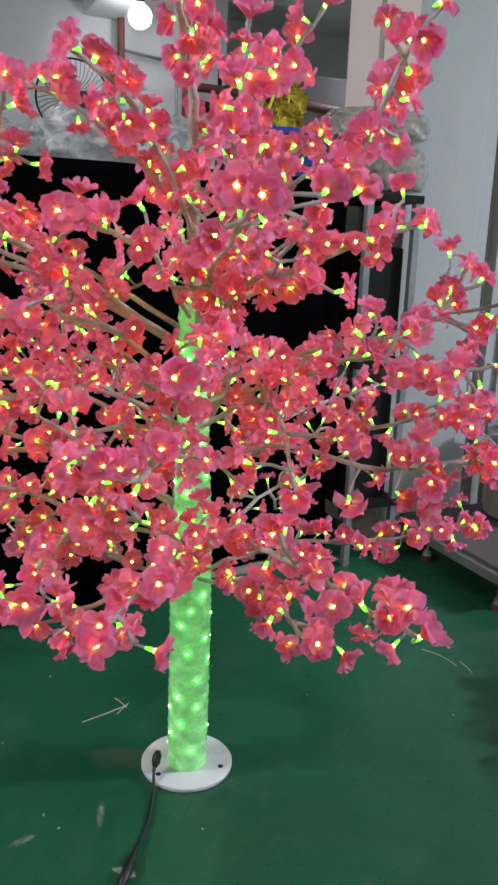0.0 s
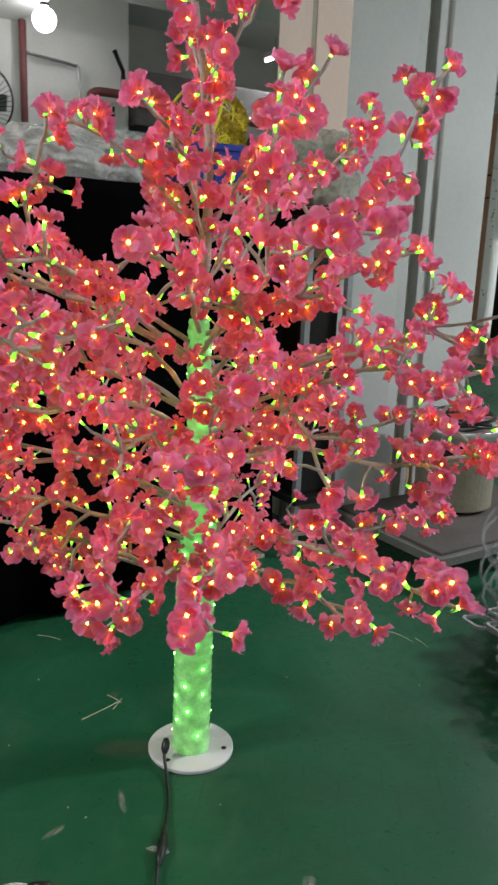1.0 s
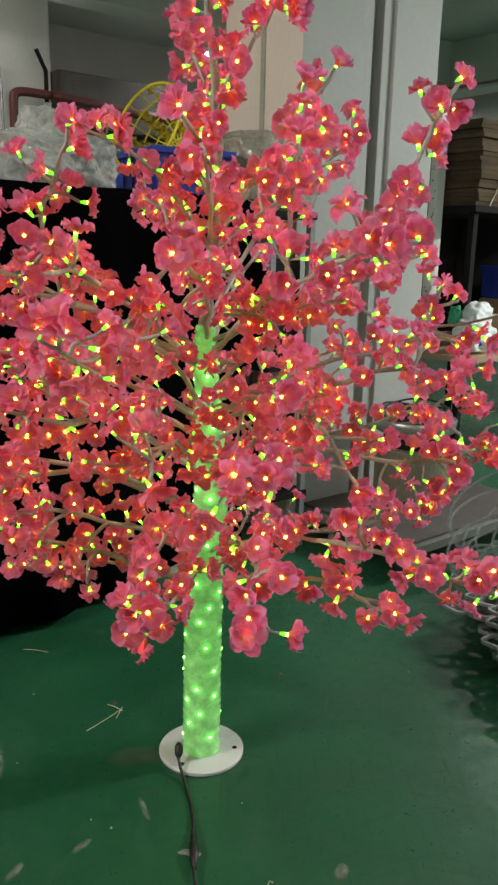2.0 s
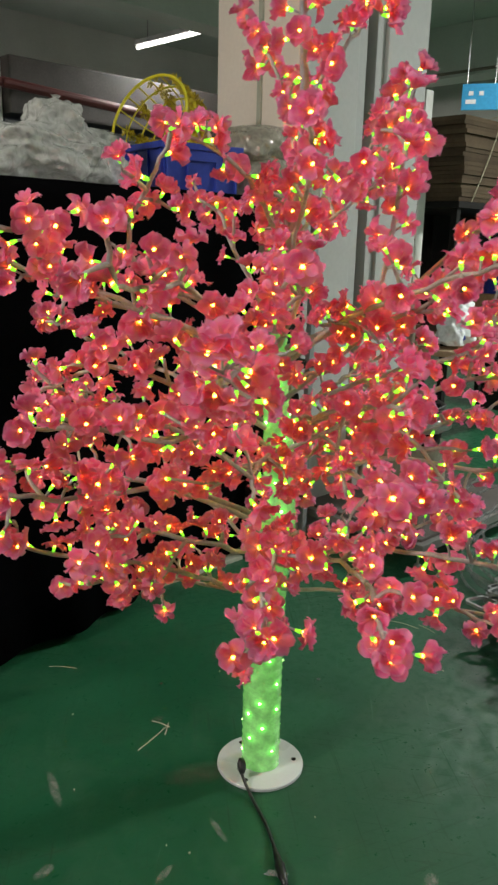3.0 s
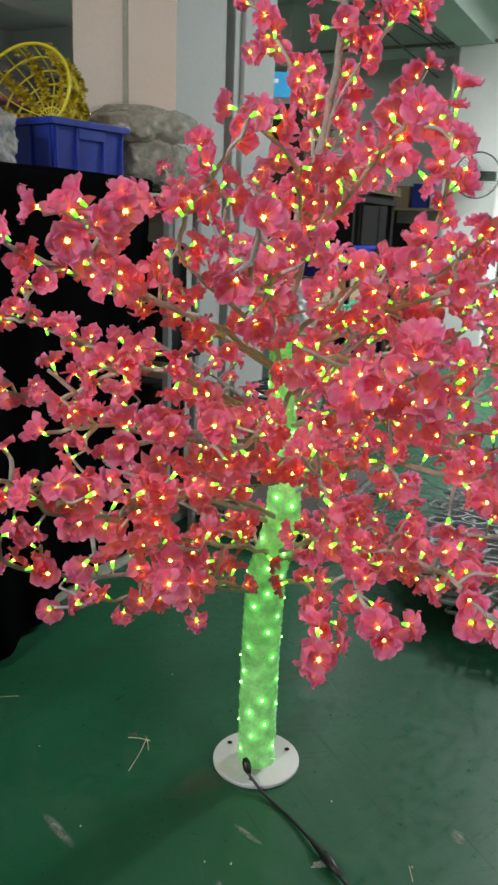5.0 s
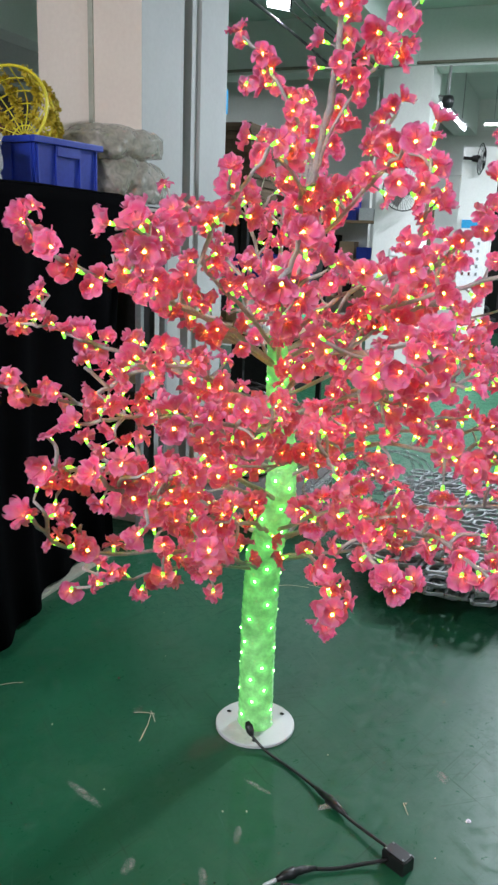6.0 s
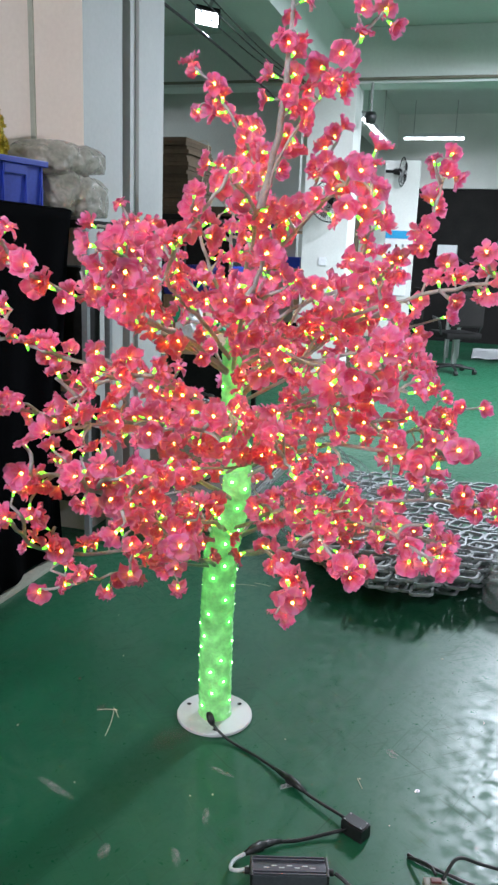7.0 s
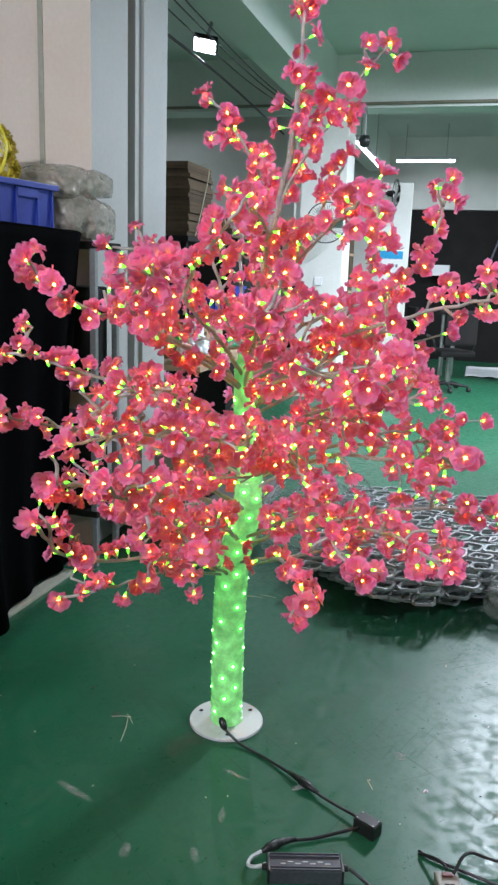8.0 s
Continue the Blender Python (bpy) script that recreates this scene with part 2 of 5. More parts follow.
DECK = surface("grey_machine_plate", (0.16, 0.155, 0.145), (0.24, 0.235, 0.22), 0.4, 6, 90, 0.1, 0.4)
CARD = surface("cardboard", (0.30, 0.20, 0.12), (0.42, 0.29, 0.18), 0.8, 3, 60, 0.2)
RED = surface("dull_red_pipe", (0.10, 0.025, 0.024), (0.16, 0.036, 0.032), 0.5, 5, 60)
SHUTTER = surface("grey_shutter", (0.20, 0.21, 0.22), (0.30, 0.31, 0.32), 0.45, 4, 60, 0.1, 0.3)
ROLLBOX = surface("dark_brown_housing", (0.05, 0.042, 0.038), (0.10, 0.085, 0.078), 0.6, 3, 50, 0.2)
OCHRE = surface("ochre_plastic_blossom", (0.42, 0.30, 0.015), (0.66, 0.52, 0.03), 0.5, 30, 120, 0.1)
DRUM = surface("beige_drum_paint", (0.15, 0.135, 0.10), (0.23, 0.21, 0.155), 0.45, 4, 60, 0.1)
STRAW = surface("pale_straw", (0.5, 0.45, 0.32), (0.65, 0.6, 0.45), 0.6, 20, 100)
SACK = film_material("packed_clear_bag", (0.80, 0.80, 0.77), 0.55, 30, 0.03, 19)
POSTERBAG = surface("white_paper", (0.66, 0.68, 0.70), (0.78, 0.80, 0.82), 0.7, 9, 60, 0.3)
FILMTUBE = film_material("clear_tubing", (0.36, 0.38, 0.38), 0.30, 12)


def smear_material(name, c1, c2, most):
    """Dust or plaster rubbed into the floor, thin at its rim."""
    m, t, p = nodes_of(name)
    co = t.nodes.new("ShaderNodeTexCoord").outputs["Object"]
    n = add(t, "ShaderNodeTexNoise", Scale=70.0, Detail=8.0, Roughness=0.75)
    t.links.new(co, n.inputs["Vector"])
    t.links.new(ramp(t, n.outputs[0], [(0.35, c1), (0.65, c2)]), p.inputs["Base Color"])
    p.inputs["Roughness"].default_value = 0.8
    fade = t.nodes.new("ShaderNodeAttribute")
    fade.attribute_name = "fade"
    k = t.nodes.new("ShaderNodeMath")
    k.operation = "MULTIPLY"
    t.links.new(fade.outputs["Fac"], k.inputs[0])
    t.links.new(ramp(t, n.outputs[0], [(0.38, (0, 0, 0)), (0.68, (most, most, most))]), k.inputs[1])
    t.links.new(k.outputs[0], p.inputs["Alpha"])
    return m


PLASTER = smear_material("plaster_dust", (0.24, 0.25, 0.21), (0.42, 0.41, 0.36), 0.8)
GRIME = smear_material("brown_grime", (0.07, 0.085, 0.05), (0.16, 0.175, 0.115), 0.75)
FILM = film_material("clear_film", (0.70, 0.72, 0.72), 0.32, 14, 0.02)
FOAM = film_material("bagged_grey_foam", (0.50, 0.46, 0.39), 0.66, 30, 0.016, 24)
PETAL, TRUNK = petal_material(), trunk_material()
LED = glow("green_led", (0.22, 1.0, 0.04), 1.5)
LED_DIE = glow("green_led_die", (0.95, 0.95, 0.07), 27.0)
TRUNK_LED = glow("trunk_led_glow", (0.45, 1.0, 0.25), 9.0)
TUBE_GLOW = glow("tube_glow", (1.0, 0.98, 0.95), 9.0)
BULB_GLOW = glow("bulb_glow", (1.0, 0.97, 0.93), 12.0)
CYAN = surface("sky_blue_sign", (0.02, 0.28, 0.55), (0.03, 0.34, 0.62), 0.5, 5, 60, 0.02)
POSTER = surface("white_card", (0.72, 0.73, 0.74), (0.8, 0.8, 0.8), 0.6, 4, 60, 0.02)
GREEN_CLOTH = surface("green_sheet", (0.02, 0.28, 0.14), (0.04, 0.38, 0.2), 0.6, 6, 60)

# ---- mesh helpers ----


def mesh_ob(name, bm, material, parent=None, label="", smooth=False):
    me = bpy.data.meshes.new(name)
    if smooth:
        for f in bm.faces:
            f.smooth = True
    bm.to_mesh(me)
    bm.free()
    for mt in material if isinstance(material, (list, tuple)) else [material]:
        me.materials.append(mt)
    ob = new(name, me)
    if parent is not None:
        ob.parent = parent
    if label:
        ob["label"] = label
    return ob


def part(name, bm, material, parent, label="", smooth=False):
    return mesh_ob(name, bm, material, parent, label, smooth)


def thing(name, m, label, category, group=""):
    ob = new(name)
    ob.matrix_world = m
    ob.empty_display_size = 0.05
    return tagged(ob, label, category, group)


def box(bm, x0, x1, y0, y1, z0, z1, bevel=0.0, m=None):
    vs = [bm.verts.new((x, y, z)) for x in (x0, x1) for y in (y0, y1) for z in (z0, z1)]
    fs = [bm.faces.new([vs[i] for i in q]) for q in ((0, 1, 3, 2), (4, 6, 7, 5), (0, 4, 5, 1), (2, 3, 7, 6), (0, 2, 6, 4), (1, 5, 7, 3))]
    if m is not None:
        bmesh.ops.transform(bm, matrix=m, verts=vs)
    if bevel:
        es = list({e for f in fs for e in f.edges})
        bmesh.ops.bevel(bm, geom=es, offset=bevel, segments=2, profile=0.7, affect="EDGES")
    return bm


def boxes(*args, bevel=0.0):
    bm = bmesh.new()
    for a in args:
        box(bm, *a, bevel=bevel)
    return bm


def tube(bm, pts, radii, sides=8, caps=True, closed=False):
    """A round tube along points."""
    pts = [Vector(p) for p in pts]
    if not hasattr(radii, "__len__"):
        radii = [radii] * len(pts)
    rings, up = [], None
    n = len(pts)
    for i, p in enumerate(pts):
        a, b = (pts[(i - 1) % n], pts[(i + 1) % n]) if closed else (pts[max(i - 1, 0)], pts[min(i + 1, n - 1)])
        d = (b - a).normalized()
        if up is None:
            up = d.orthogonal().normalized()
        up = (up - d * up.dot(d))
        up = up.normalized() if up.length > 1e-6 else d.orthogonal().normalized()
        side = d.cross(up)
        rings.append([bm.verts.new(p + radii[i] * (math.cos(2 * math.pi * k / sides) * up + math.sin(2 * math.pi * k / sides) * side)) for k in range(sides)])
    pairs = list(zip(rings, rings[1:])) + ([(rings[-1], rings[0])] if closed else [])
    for r0, r1 in pairs:
        for k in range(sides):
            bm.faces.new((r0[k], r0[(k + 1) % sides], r1[(k + 1) % sides], r1[k]))
    if caps and not closed:
        bm.faces.new(rings[0][::-1]), bm.faces.new(rings[-1])
    return bm


def lathe(bm, profile, sides=32, m=None):
    """Turn (radius, height) pairs round z."""
    rings = []
    vs = []
    for r, z in profile:
        if r < 1e-6:
            rings.append([bm.verts.new((0, 0, z))])
        else:
            rings.append([bm.verts.new((r * math.cos(2 * math.pi * k / sides), r * math.sin(2 * math.pi * k / sides), z)) for k in range(sides)])
        vs += rings[-1]
    for r0, r1 in zip(rings, rings[1:]):
        for k in range(sides):
            q = [r0[k % len(r0)], r0[(k + 1) % len(r0)], r1[(k + 1) % len(r1)], r1[k % len(r1)]]
            q = [v for i, v in enumerate(q) if v not in q[:i]]
            if len(q) > 2:
                bm.faces.new(q)
    if m is not None:
        bmesh.ops.transform(bm, matrix=m, verts=vs)
    return bm


def smooth_path(pts, n=8):
    """Catmull-Rom through points."""
    P = [Vector(p) for p in pts]
    P = [2 * P[0] - P[1]] + P + [2 * P[-1] - P[-2]]
    out = []
    for i in range(1, len(P) - 2):
        for k in range(n):
            t = k / n
            a, b, c, d = P[i - 1:i + 3]
            out.append(0.5 * ((2 * b) + (c - a) * t + (2 * a - 5 * b + 4 * c - d) * t * t + (3 * b - a - 3 * c + d) * t ** 3))
    return out + [P[-2]]


def lump(bm, cx, cy, cz, rx, ry, rz, seed=0, rough=0.25, freq=4.0, flat=0.0, segs=40, crumple=0.0):
    """A sagging, wrinkled bag: a ball pushed about by noise, flattened below."""
    made = bmesh.ops.create_uvsphere(bm, u_segments=segs, v_segments=segs // 2, radius=1.0)["verts"]
    for v in made:
        d = v.co.normalized()
        q = Vector((abs(d.x) ** 0.7 * math.copysign(1, d.x), abs(d.y) ** 0.7 * math.copysign(1, d.y), abs(d.z) ** 0.8 * math.copysign(1, d.z)))
        k = 1 + rough * noise.noise(d * freq * 0.5 + Vector((seed, 0, 0))) + 0.5 * rough * noise.turbulence(d * freq + Vector((0, seed, 0)), 3, True) - crumple * (abs(noise.noise(d * freq * 1.3 + Vector((seed, seed, 0)))) + 0.5 * abs(noise.noise(d * freq * 2.7 + Vector((0, 0, seed)))))
        v.co = Vector((cx + q.x * rx * k, cy + q.y * ry * k, max(cz + q.z * rz * k, cz - rz * (1 - flat))))
    return bm


# ---- the hall ----
X0, X1, Y0, Y1 = -5.0, 14.0, -5.0, 9.2


def structure(name, bm, material, label, category):
    return tagged(mesh_ob(name, bm, material), label, category, kind="structure")


structure("floor", boxes((X0, X1, Y0, Y1, -0.15, 0)), FLOOR, "green painted concrete floor, scuffed and dusty", "floor")
structure("ceiling", boxes((X0, X1, Y0, Y1, CEIL, CEIL + 0.15)), MINT, "pale concrete ceiling, tinted green for light off the floor", "ceiling")
structure("wall_north", boxes((X0, 2.9, Y1, Y1 + 0.2, 0, CEIL), (2.9, 6.4, Y1, Y1 + 0.2, 3.0, CEIL), (6.4, X1, Y1, Y1 + 0.2, 0, CEIL)), WALL, "white painted factory wall with stains", "wall")
structure("wall_south", boxes((X0, X1, Y0 - 0.2, Y0, 0, CEIL)), WALL, "white painted factory wall", "wall")
structure("wall_west", boxes((X0 - 0.2, X0, Y0, Y1, 0, CEIL)), WALL, "white painted factory wall", "wall")
structure("wall_east", boxes((X1, X1 + 0.2, Y0, Y1, 0, CEIL)), WALL, "white painted factory wall", "wall")
for k, (b0, b1, c0, c1) in enumerate(((2.3, X1, 2.95, 3.3), (1.74, 2.06, 3.60, Y1), (7.6, 7.95, Y0, Y1), (X0, 7.6, 6.6, 6.9), (-1.5, -1.2, Y0, Y1))):
    structure("beam_%d" % (k + 1), boxes((b0, b1, c0, c1, 3.2 if k < 3 else 3.3, CEIL - 0.004)), MINT if k in (0, 2) else WALL, "painted concrete ceiling beam", "beam")
def pillar_mesh():
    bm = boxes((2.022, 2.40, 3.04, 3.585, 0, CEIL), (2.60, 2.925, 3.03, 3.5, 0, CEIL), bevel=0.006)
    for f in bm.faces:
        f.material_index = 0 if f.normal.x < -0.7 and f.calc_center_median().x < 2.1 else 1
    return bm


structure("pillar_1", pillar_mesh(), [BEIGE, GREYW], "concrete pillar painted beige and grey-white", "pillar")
structure("pillar_2", boxes((7.5, 7.98, 2.76, 3.27, 0, 3.2), bevel=0.01), WALL, "white painted concrete pillar", "pillar")

# ---- the tree ----
BX, BY = 0.684, 1.888
tree = thing("blossom_tree", pose(BX, BY, 0), "artificial tree with pink fabric blossoms and glowing green trunk", "artificial tree")
rng = random.Random(4)


def axis(z):
    """Centre line of the trunk and leader at height z, from the base."""
    pts = [(0, 0, 0), (0.004, 0.004, 0.3), (0.0, -0.004, 0.55), (-0.016, -0.05, 0.72), (-0.02, -0.055, 0.85), (-0.012, -0.03, 1.0), (-0.02, -0.025, 1.15), (-0.035, -0.075, 1.4), (-0.05, -0.11, 1.58), (-0.09, -0.15, 1.7), (-0.13, -0.175, 1.82), (-0.15, -0.19, 2.05)]
    for a, b in zip(pts, pts[1:]):
        if z <= b[2]:
            f = (z - a[2]) / (b[2] - a[2])
            return Vector(a).lerp(Vector(b), f)
    return Vector(pts[-1])


def trunk_radius(z):
    return 0.051 if z < 0.55 else 0.051 - 0.026 * (z - 0.55) / 0.64


def led_spots():
    r = random.Random(8)
    for k in range(74):
        z = 0.04 + 1.08 * (k + r.random()) / 74
        a = k * 2.4 + r.uniform(-0.5, 0.5)
        d = Vector((math.cos(a), math.sin(a), 0))
        yield axis(z) + d * trunk_radius(z), d


def trunk_mesh():
    bm = bmesh.new()
    rings = []
    n, sides = 150, 40
    for i in range(n + 1):
        z = 0.012 + 1.18 * i / n
        r = trunk_radius(z)
        c = axis(z)
        ring = []
        for k in range(sides):
            a = 2 * math.pi * k / sides
            wrap = 0.0015 * math.sin(2 * math.pi * z / 0.022 + a) + 0.0022 * noise.noise(Vector((3 * math.cos(a), 3 * math.sin(a), z * 45)))
            ring.append(bm.verts.new(c + Vector(((r + wrap) * math.cos(a), (r + wrap) * math.sin(a), 0)) + Vector((0, 0, z - c.z))))
        rings.append(ring)
    for a, b in zip(rings, rings[1:]):
        for k in range(sides):
            bm.faces.new((a[k], a[(k + 1) % sides], b[(k + 1) % sides], b[k]))
    bm.faces.new(rings[-1])
    # glow round the LEDs, stored per vertex by distance
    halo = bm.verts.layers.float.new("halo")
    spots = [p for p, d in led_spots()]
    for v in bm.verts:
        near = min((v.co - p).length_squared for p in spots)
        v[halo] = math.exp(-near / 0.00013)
    return bm


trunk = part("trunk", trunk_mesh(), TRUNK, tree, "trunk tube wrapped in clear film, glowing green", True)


def plate_mesh():
    bm = bmesh.new()
    lathe(bm, [(0, 0.0), (0.116, 0.0), (0.118, 0.002), (0.118, 0.009), (0.116, 0.011), (0, 0.011)], 64)
    return bm


plate = part("base_plate", plate_mesh(), WHITE_STEEL, tree, "round white painted steel base plate")
for k in range(3):
    a = math.radians(-40 + 120 * k)
    # plate stays uncut; a dark disc gives the shade of each hole
    bm = bmesh.new()
    lathe(bm, [(0, 0.0115), (0.0065, 0.0115), (0.0072, 0.0122), (0.0, 0.0122)], 16, pose(0.093 * math.cos(a), 0.093 * math.sin(a), 0))
    part("bolt_hole_disc", bm, DARK, plate, "dark disc laid on the plate for a bolt hole")


def led_mesh(scale=1.0):
    bm = bmesh.new()
    lathe(bm, [(0, -0.017 * scale), (0.0030 * scale, -0.017 * scale), (0.0058 * scale, -0.003 * scale), (0, -0.002 * scale)], 8)
    n = len(bm.faces)
    lathe(bm, [(0.0042 * scale, 0.0005 * scale), (0.0045 * scale, 0.004 * scale), (0.0031 * scale, 0.007 * scale), (0, 0.0078 * scale)], 8)
    bm.faces.ensure_lookup_table()
    for f in bm.faces[n:]:
        f.material_index = 1
    return bm


def trunk_leds():
    me = shared(lathe(bmesh.new(), [(0, -0.002), (0.0042, 0.0), (0.0030, 0.002), (0, 0.003)], 8), "trunk_led", TRUNK_LED)
    for p, d in led_spots():
        ob = new("trunk_led", me)
        ob.parent = trunk
        ob.matrix_local = Matrix.Translation(p) @ d.to_track_quat("Z", "Y").to_matrix().to_4x4()


def petal(bm, turn, length, width, cup, lift, ruffle, r):
    """One ruffled fabric petal, growing outward from the flower's centre: narrow claw, round blade, rolled rim."""
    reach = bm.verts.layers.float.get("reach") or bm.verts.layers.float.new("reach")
    nv = 4
    rows = []
    twist, wave = r.uniform(-0.4, 0.4), r.uniform(0, 6.28)
    for u in (0.0, 0.22, 0.45, 0.66, 0.84, 0.95, 1.0):
        w = width * max(0.2, math.sqrt(max(0, 1 - ((u - 0.60) / 0.43) ** 2))) * (1 if u < 1 else 0.8)
        rad = 0.002 + length * u
        z = lift * u ** 0.8 - cup * u ** 2.6
        row = []
        for j in range(nv + 1):
            v = 2 * j / nv - 1
            edge = (0.10 * u * v * v + (0.03 if u == 1 else 0) * (1 - abs(v))) * length
            zz = z + 0.26 * width * v * v * (1 - 0.5 * u) + twist * v * w * 0.3 * u + ruffle * u * u * math.sin(wave + 3.1 * v) + 0.2 * ruffle * u * r.uniform(-1, 1)
            x, y = rad - edge, v * w * 0.5
            p = bm.verts.new((x * math.cos(turn) - y * math.sin(turn), x * math.sin(turn) + y * math.cos(turn), zz))
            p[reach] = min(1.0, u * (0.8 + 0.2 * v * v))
            row.append(p)
        rows.append(row)
    for a, b in zip(rows, rows[1:]):
        for j in range(nv):
            bm.faces.new((a[j], a[j + 1], b[j + 1], b[j]))


def flower_mesh(k):
    r = random.Random(100 + k)
    bm = bmesh.new()
    open_ = (0.2, 0.45, 0.6, 0.8, 0.95, 0.7, 0.35, 1.0)[k % 8]
    base = r.random() * 6.28
    for i in range(5):
        petal(bm, base + i * 1.2566 + r.uniform(-0.18, 0.18), r.uniform(0.030, 0.038), r.uniform(0.031, 0.039), 0.018 * open_, 0.030 * (1.2 - open_) + r.uniform(-0.004, 0.007), r.uniform(0.004, 0.009), r)
    for i in range(4):
        petal(bm, base + 0.6 + i * 1.57 + r.uniform(-0.3, 0.3), r.uniform(0.020, 0.028), r.uniform(0.022, 0.029), 0.005, 0.024 + r.uniform(-0.007, 0.010), r.uniform(0.003, 0.007), r)
    return bm


def shared(bm, name, material, smooth=True):
    me = bpy.data.meshes.new(name)
    for f in bm.faces:
        f.smooth = smooth
    bm.to_mesh(me)
    bm.free()
    me.materials.append(material)
    return me


trunk_leds()
FLOWERS = [shared(flower_mesh(k), "flower", PETAL) for k in range(10)]
LED_CAP = shared(led_mesh(0.86), "led", LED)
LED_CAP.materials.append(LED_DIE)
sites = []  # (place, facing, size)

def flower_site(p, outward, r, size=None):
    """A stem at p with a blossom at its end; gives the stem's two ends."""
    d = (Vector(outward).normalized() * 0.9 + Vector((r.uniform(-1, 1), r.uniform(-1, 1), r.uniform(-0.7, 0.9)))).normalized()
    stem = r.uniform(0.008, 0.024)
    sites.append((Vector(p) + d * (stem + 0.012), d, size or r.uniform(0.66, 0.94)))
    return [Vector(p), Vector(p) + d * stem]


def crowded(p, gap):
    stem = p - axis(p.z)
    if 0.3 < p.z < 1.12 and stem.length < 0.085:
        return True
    return any((q - p).length_squared < gap * gap for q, _, _ in sites)


def limb(pts, r0, r1, bm):
    """A knobbly tapering stem."""
    n = len(pts)
    tube(bm, pts, [(r0 + (r1 - r0) * (i / (n - 1)) ** 0.8) * rng.uniform(0.88, 1.12) for i in range(n)], 8)


def to_tree(p):
    return Vector(p) - Vector((BX, BY, 0))


def bough(root, spine, blooms=(), twigs=2, fill=0.034, bare=0.38, thick=0.0095):
    """A bough that leaves the trunk at height root and runs through the places of spine, with blossoms at the
    places of blooms on short twigs, more of them along its outer part, and a few side twigs."""
    twigs, fill, bare, thick = 2 * twigs + 1, 0.64 * fill, 0.48 * bare, 0.66 * thick
    base = axis(root)
    nodes = [base] + [to_tree(p) for p in spine]
    pts = smooth_path(nodes, 5)
    pts = [p + Vector((rng.uniform(-1, 1), rng.uniform(-1, 1), rng.uniform(-1, 1))) * 0.004 for p in pts]
    bm = bmesh.new()
    limb(pts, thick, 0.0042, bm)
    n = len(pts)
    stems = []
    for q in blooms:
        q = to_tree(q)
        near = min(pts[n // 4:], key=lambda v: (v - q).length_squared)
        d = (q - near)
        away = (d.normalized() if d.length > 0.012 else (near - base).normalized()) + Vector((rng.uniform(-1, 1), rng.uniform(-1, 1), rng.uniform(-0.7, 0.9))) * 0.7
        away.normalize()
        if not crowded(q, 0.022):
            sites.append((q, away, rng.uniform(0.80, 1.02)))
        end = q - away * 0.014
        gap = (end - near).length
        bend = near.lerp(end, 0.5) + Vector((rng.uniform(-1, 1), rng.uniform(-1, 1), rng.uniform(-1, 1))) * 0.1 * gap
        tube(bm, smooth_path([near, bend, end], 3), 0.0034 if gap > 0.05 else 0.0025, 6)
        if gap > 0.06:
            stems.append(flower_site(bend, Vector((rng.uniform(-1, 1), rng.uniform(-1, 1), rng.uniform(-0.6, 1))), rng))
    run = 0
    for i in range(max(1, int(n * bare)), n):
        run += (pts[i] - pts[i - 1]).length
        if run > fill * rng.uniform(0.7, 1.3):
            run = 0
            out = (pts[i] - pts[i - 1]).normalized()
            d = Vector((rng.uniform(-1, 1), rng.uniform(-1, 1), rng.uniform(-0.8, 1)))
            d = d - out * d.dot(out) + out * 0.3
            if not crowded(pts[i] + d.normalized() * 0.028, 0.03):
                stems.append(flower_site(pts[i], d, rng))
    if not crowded(pts[-1], 0.026):
        stems.append(flower_site(pts[-1], pts[-1] - pts[-2], rng))
    for k in range(twigs):
        f = bare + (0.92 - bare) * (k + rng.random()) / twigs
        i = int(f * (n - 1))
        out = (pts[i] - pts[i - 1]).normalized()
        d = Vector((rng.uniform(-1, 1), rng.uniform(-1, 1), rng.uniform(-0.5, 0.8)))
        d = (d - out * d.dot(out)).normalized() + out * rng.uniform(0.2, 0.8)
        end = pts[i] + d.normalized() * rng.uniform(0.05, 0.085)
        tp = smooth_path([pts[i], pts[i].lerp(end, 0.5) + Vector((rng.uniform(-1, 1), rng.uniform(-1, 1), rng.uniform(0, 1))) * 0.012, end], 3)
        limb(tp, 0.005, 0.0034, bm)
        for q in (tp[3], tp[-1]):
            if not crowded(q, 0.026):
                stems.append(flower_site(q, d + Vector((rng.uniform(-1, 1), rng.uniform(-1, 1), rng.uniform(-1, 1))) * 0.6, rng))
    for s0, s1 in stems:
        tube(bm, [s0, s1], 0.0024, 5)
    return part("branch", bm, BARK, tree, "knobbly branch wrapped in clear film", True)


# low boughs, from the west round by the south to the east
bough(0.50, ((0.50, 1.90, 0.60), (0.33, 1.97, 0.67), (0.175, 2.06, 0.71), (0.06, 2.12, 0.76), (-0.04, 2.115, 0.85)),
      ((0.03, 2.112, 0.838), (0.053, 2.125, 0.773), (0.08, 2.103, 0.754), (0.175, 2.06, 0.724), (0.308, 1.877, 0.649), (0.476, 1.867, 0.652), (0.30, 2.00, 0.617), (-0.06, 2.113, 0.864)), 2)
bough(0.50, ((0.45, 2.0, 0.585), (0.36, 2.12, 0.56), (0.314, 2.26, 0.522)),
      ((0.312, 2.273, 0.516), (0.332, 2.162, 0.576), (0.395, 2.065, 0.561), (0.432, 1.992, 0.607)), 1, 0.04, 0.45, 0.007)
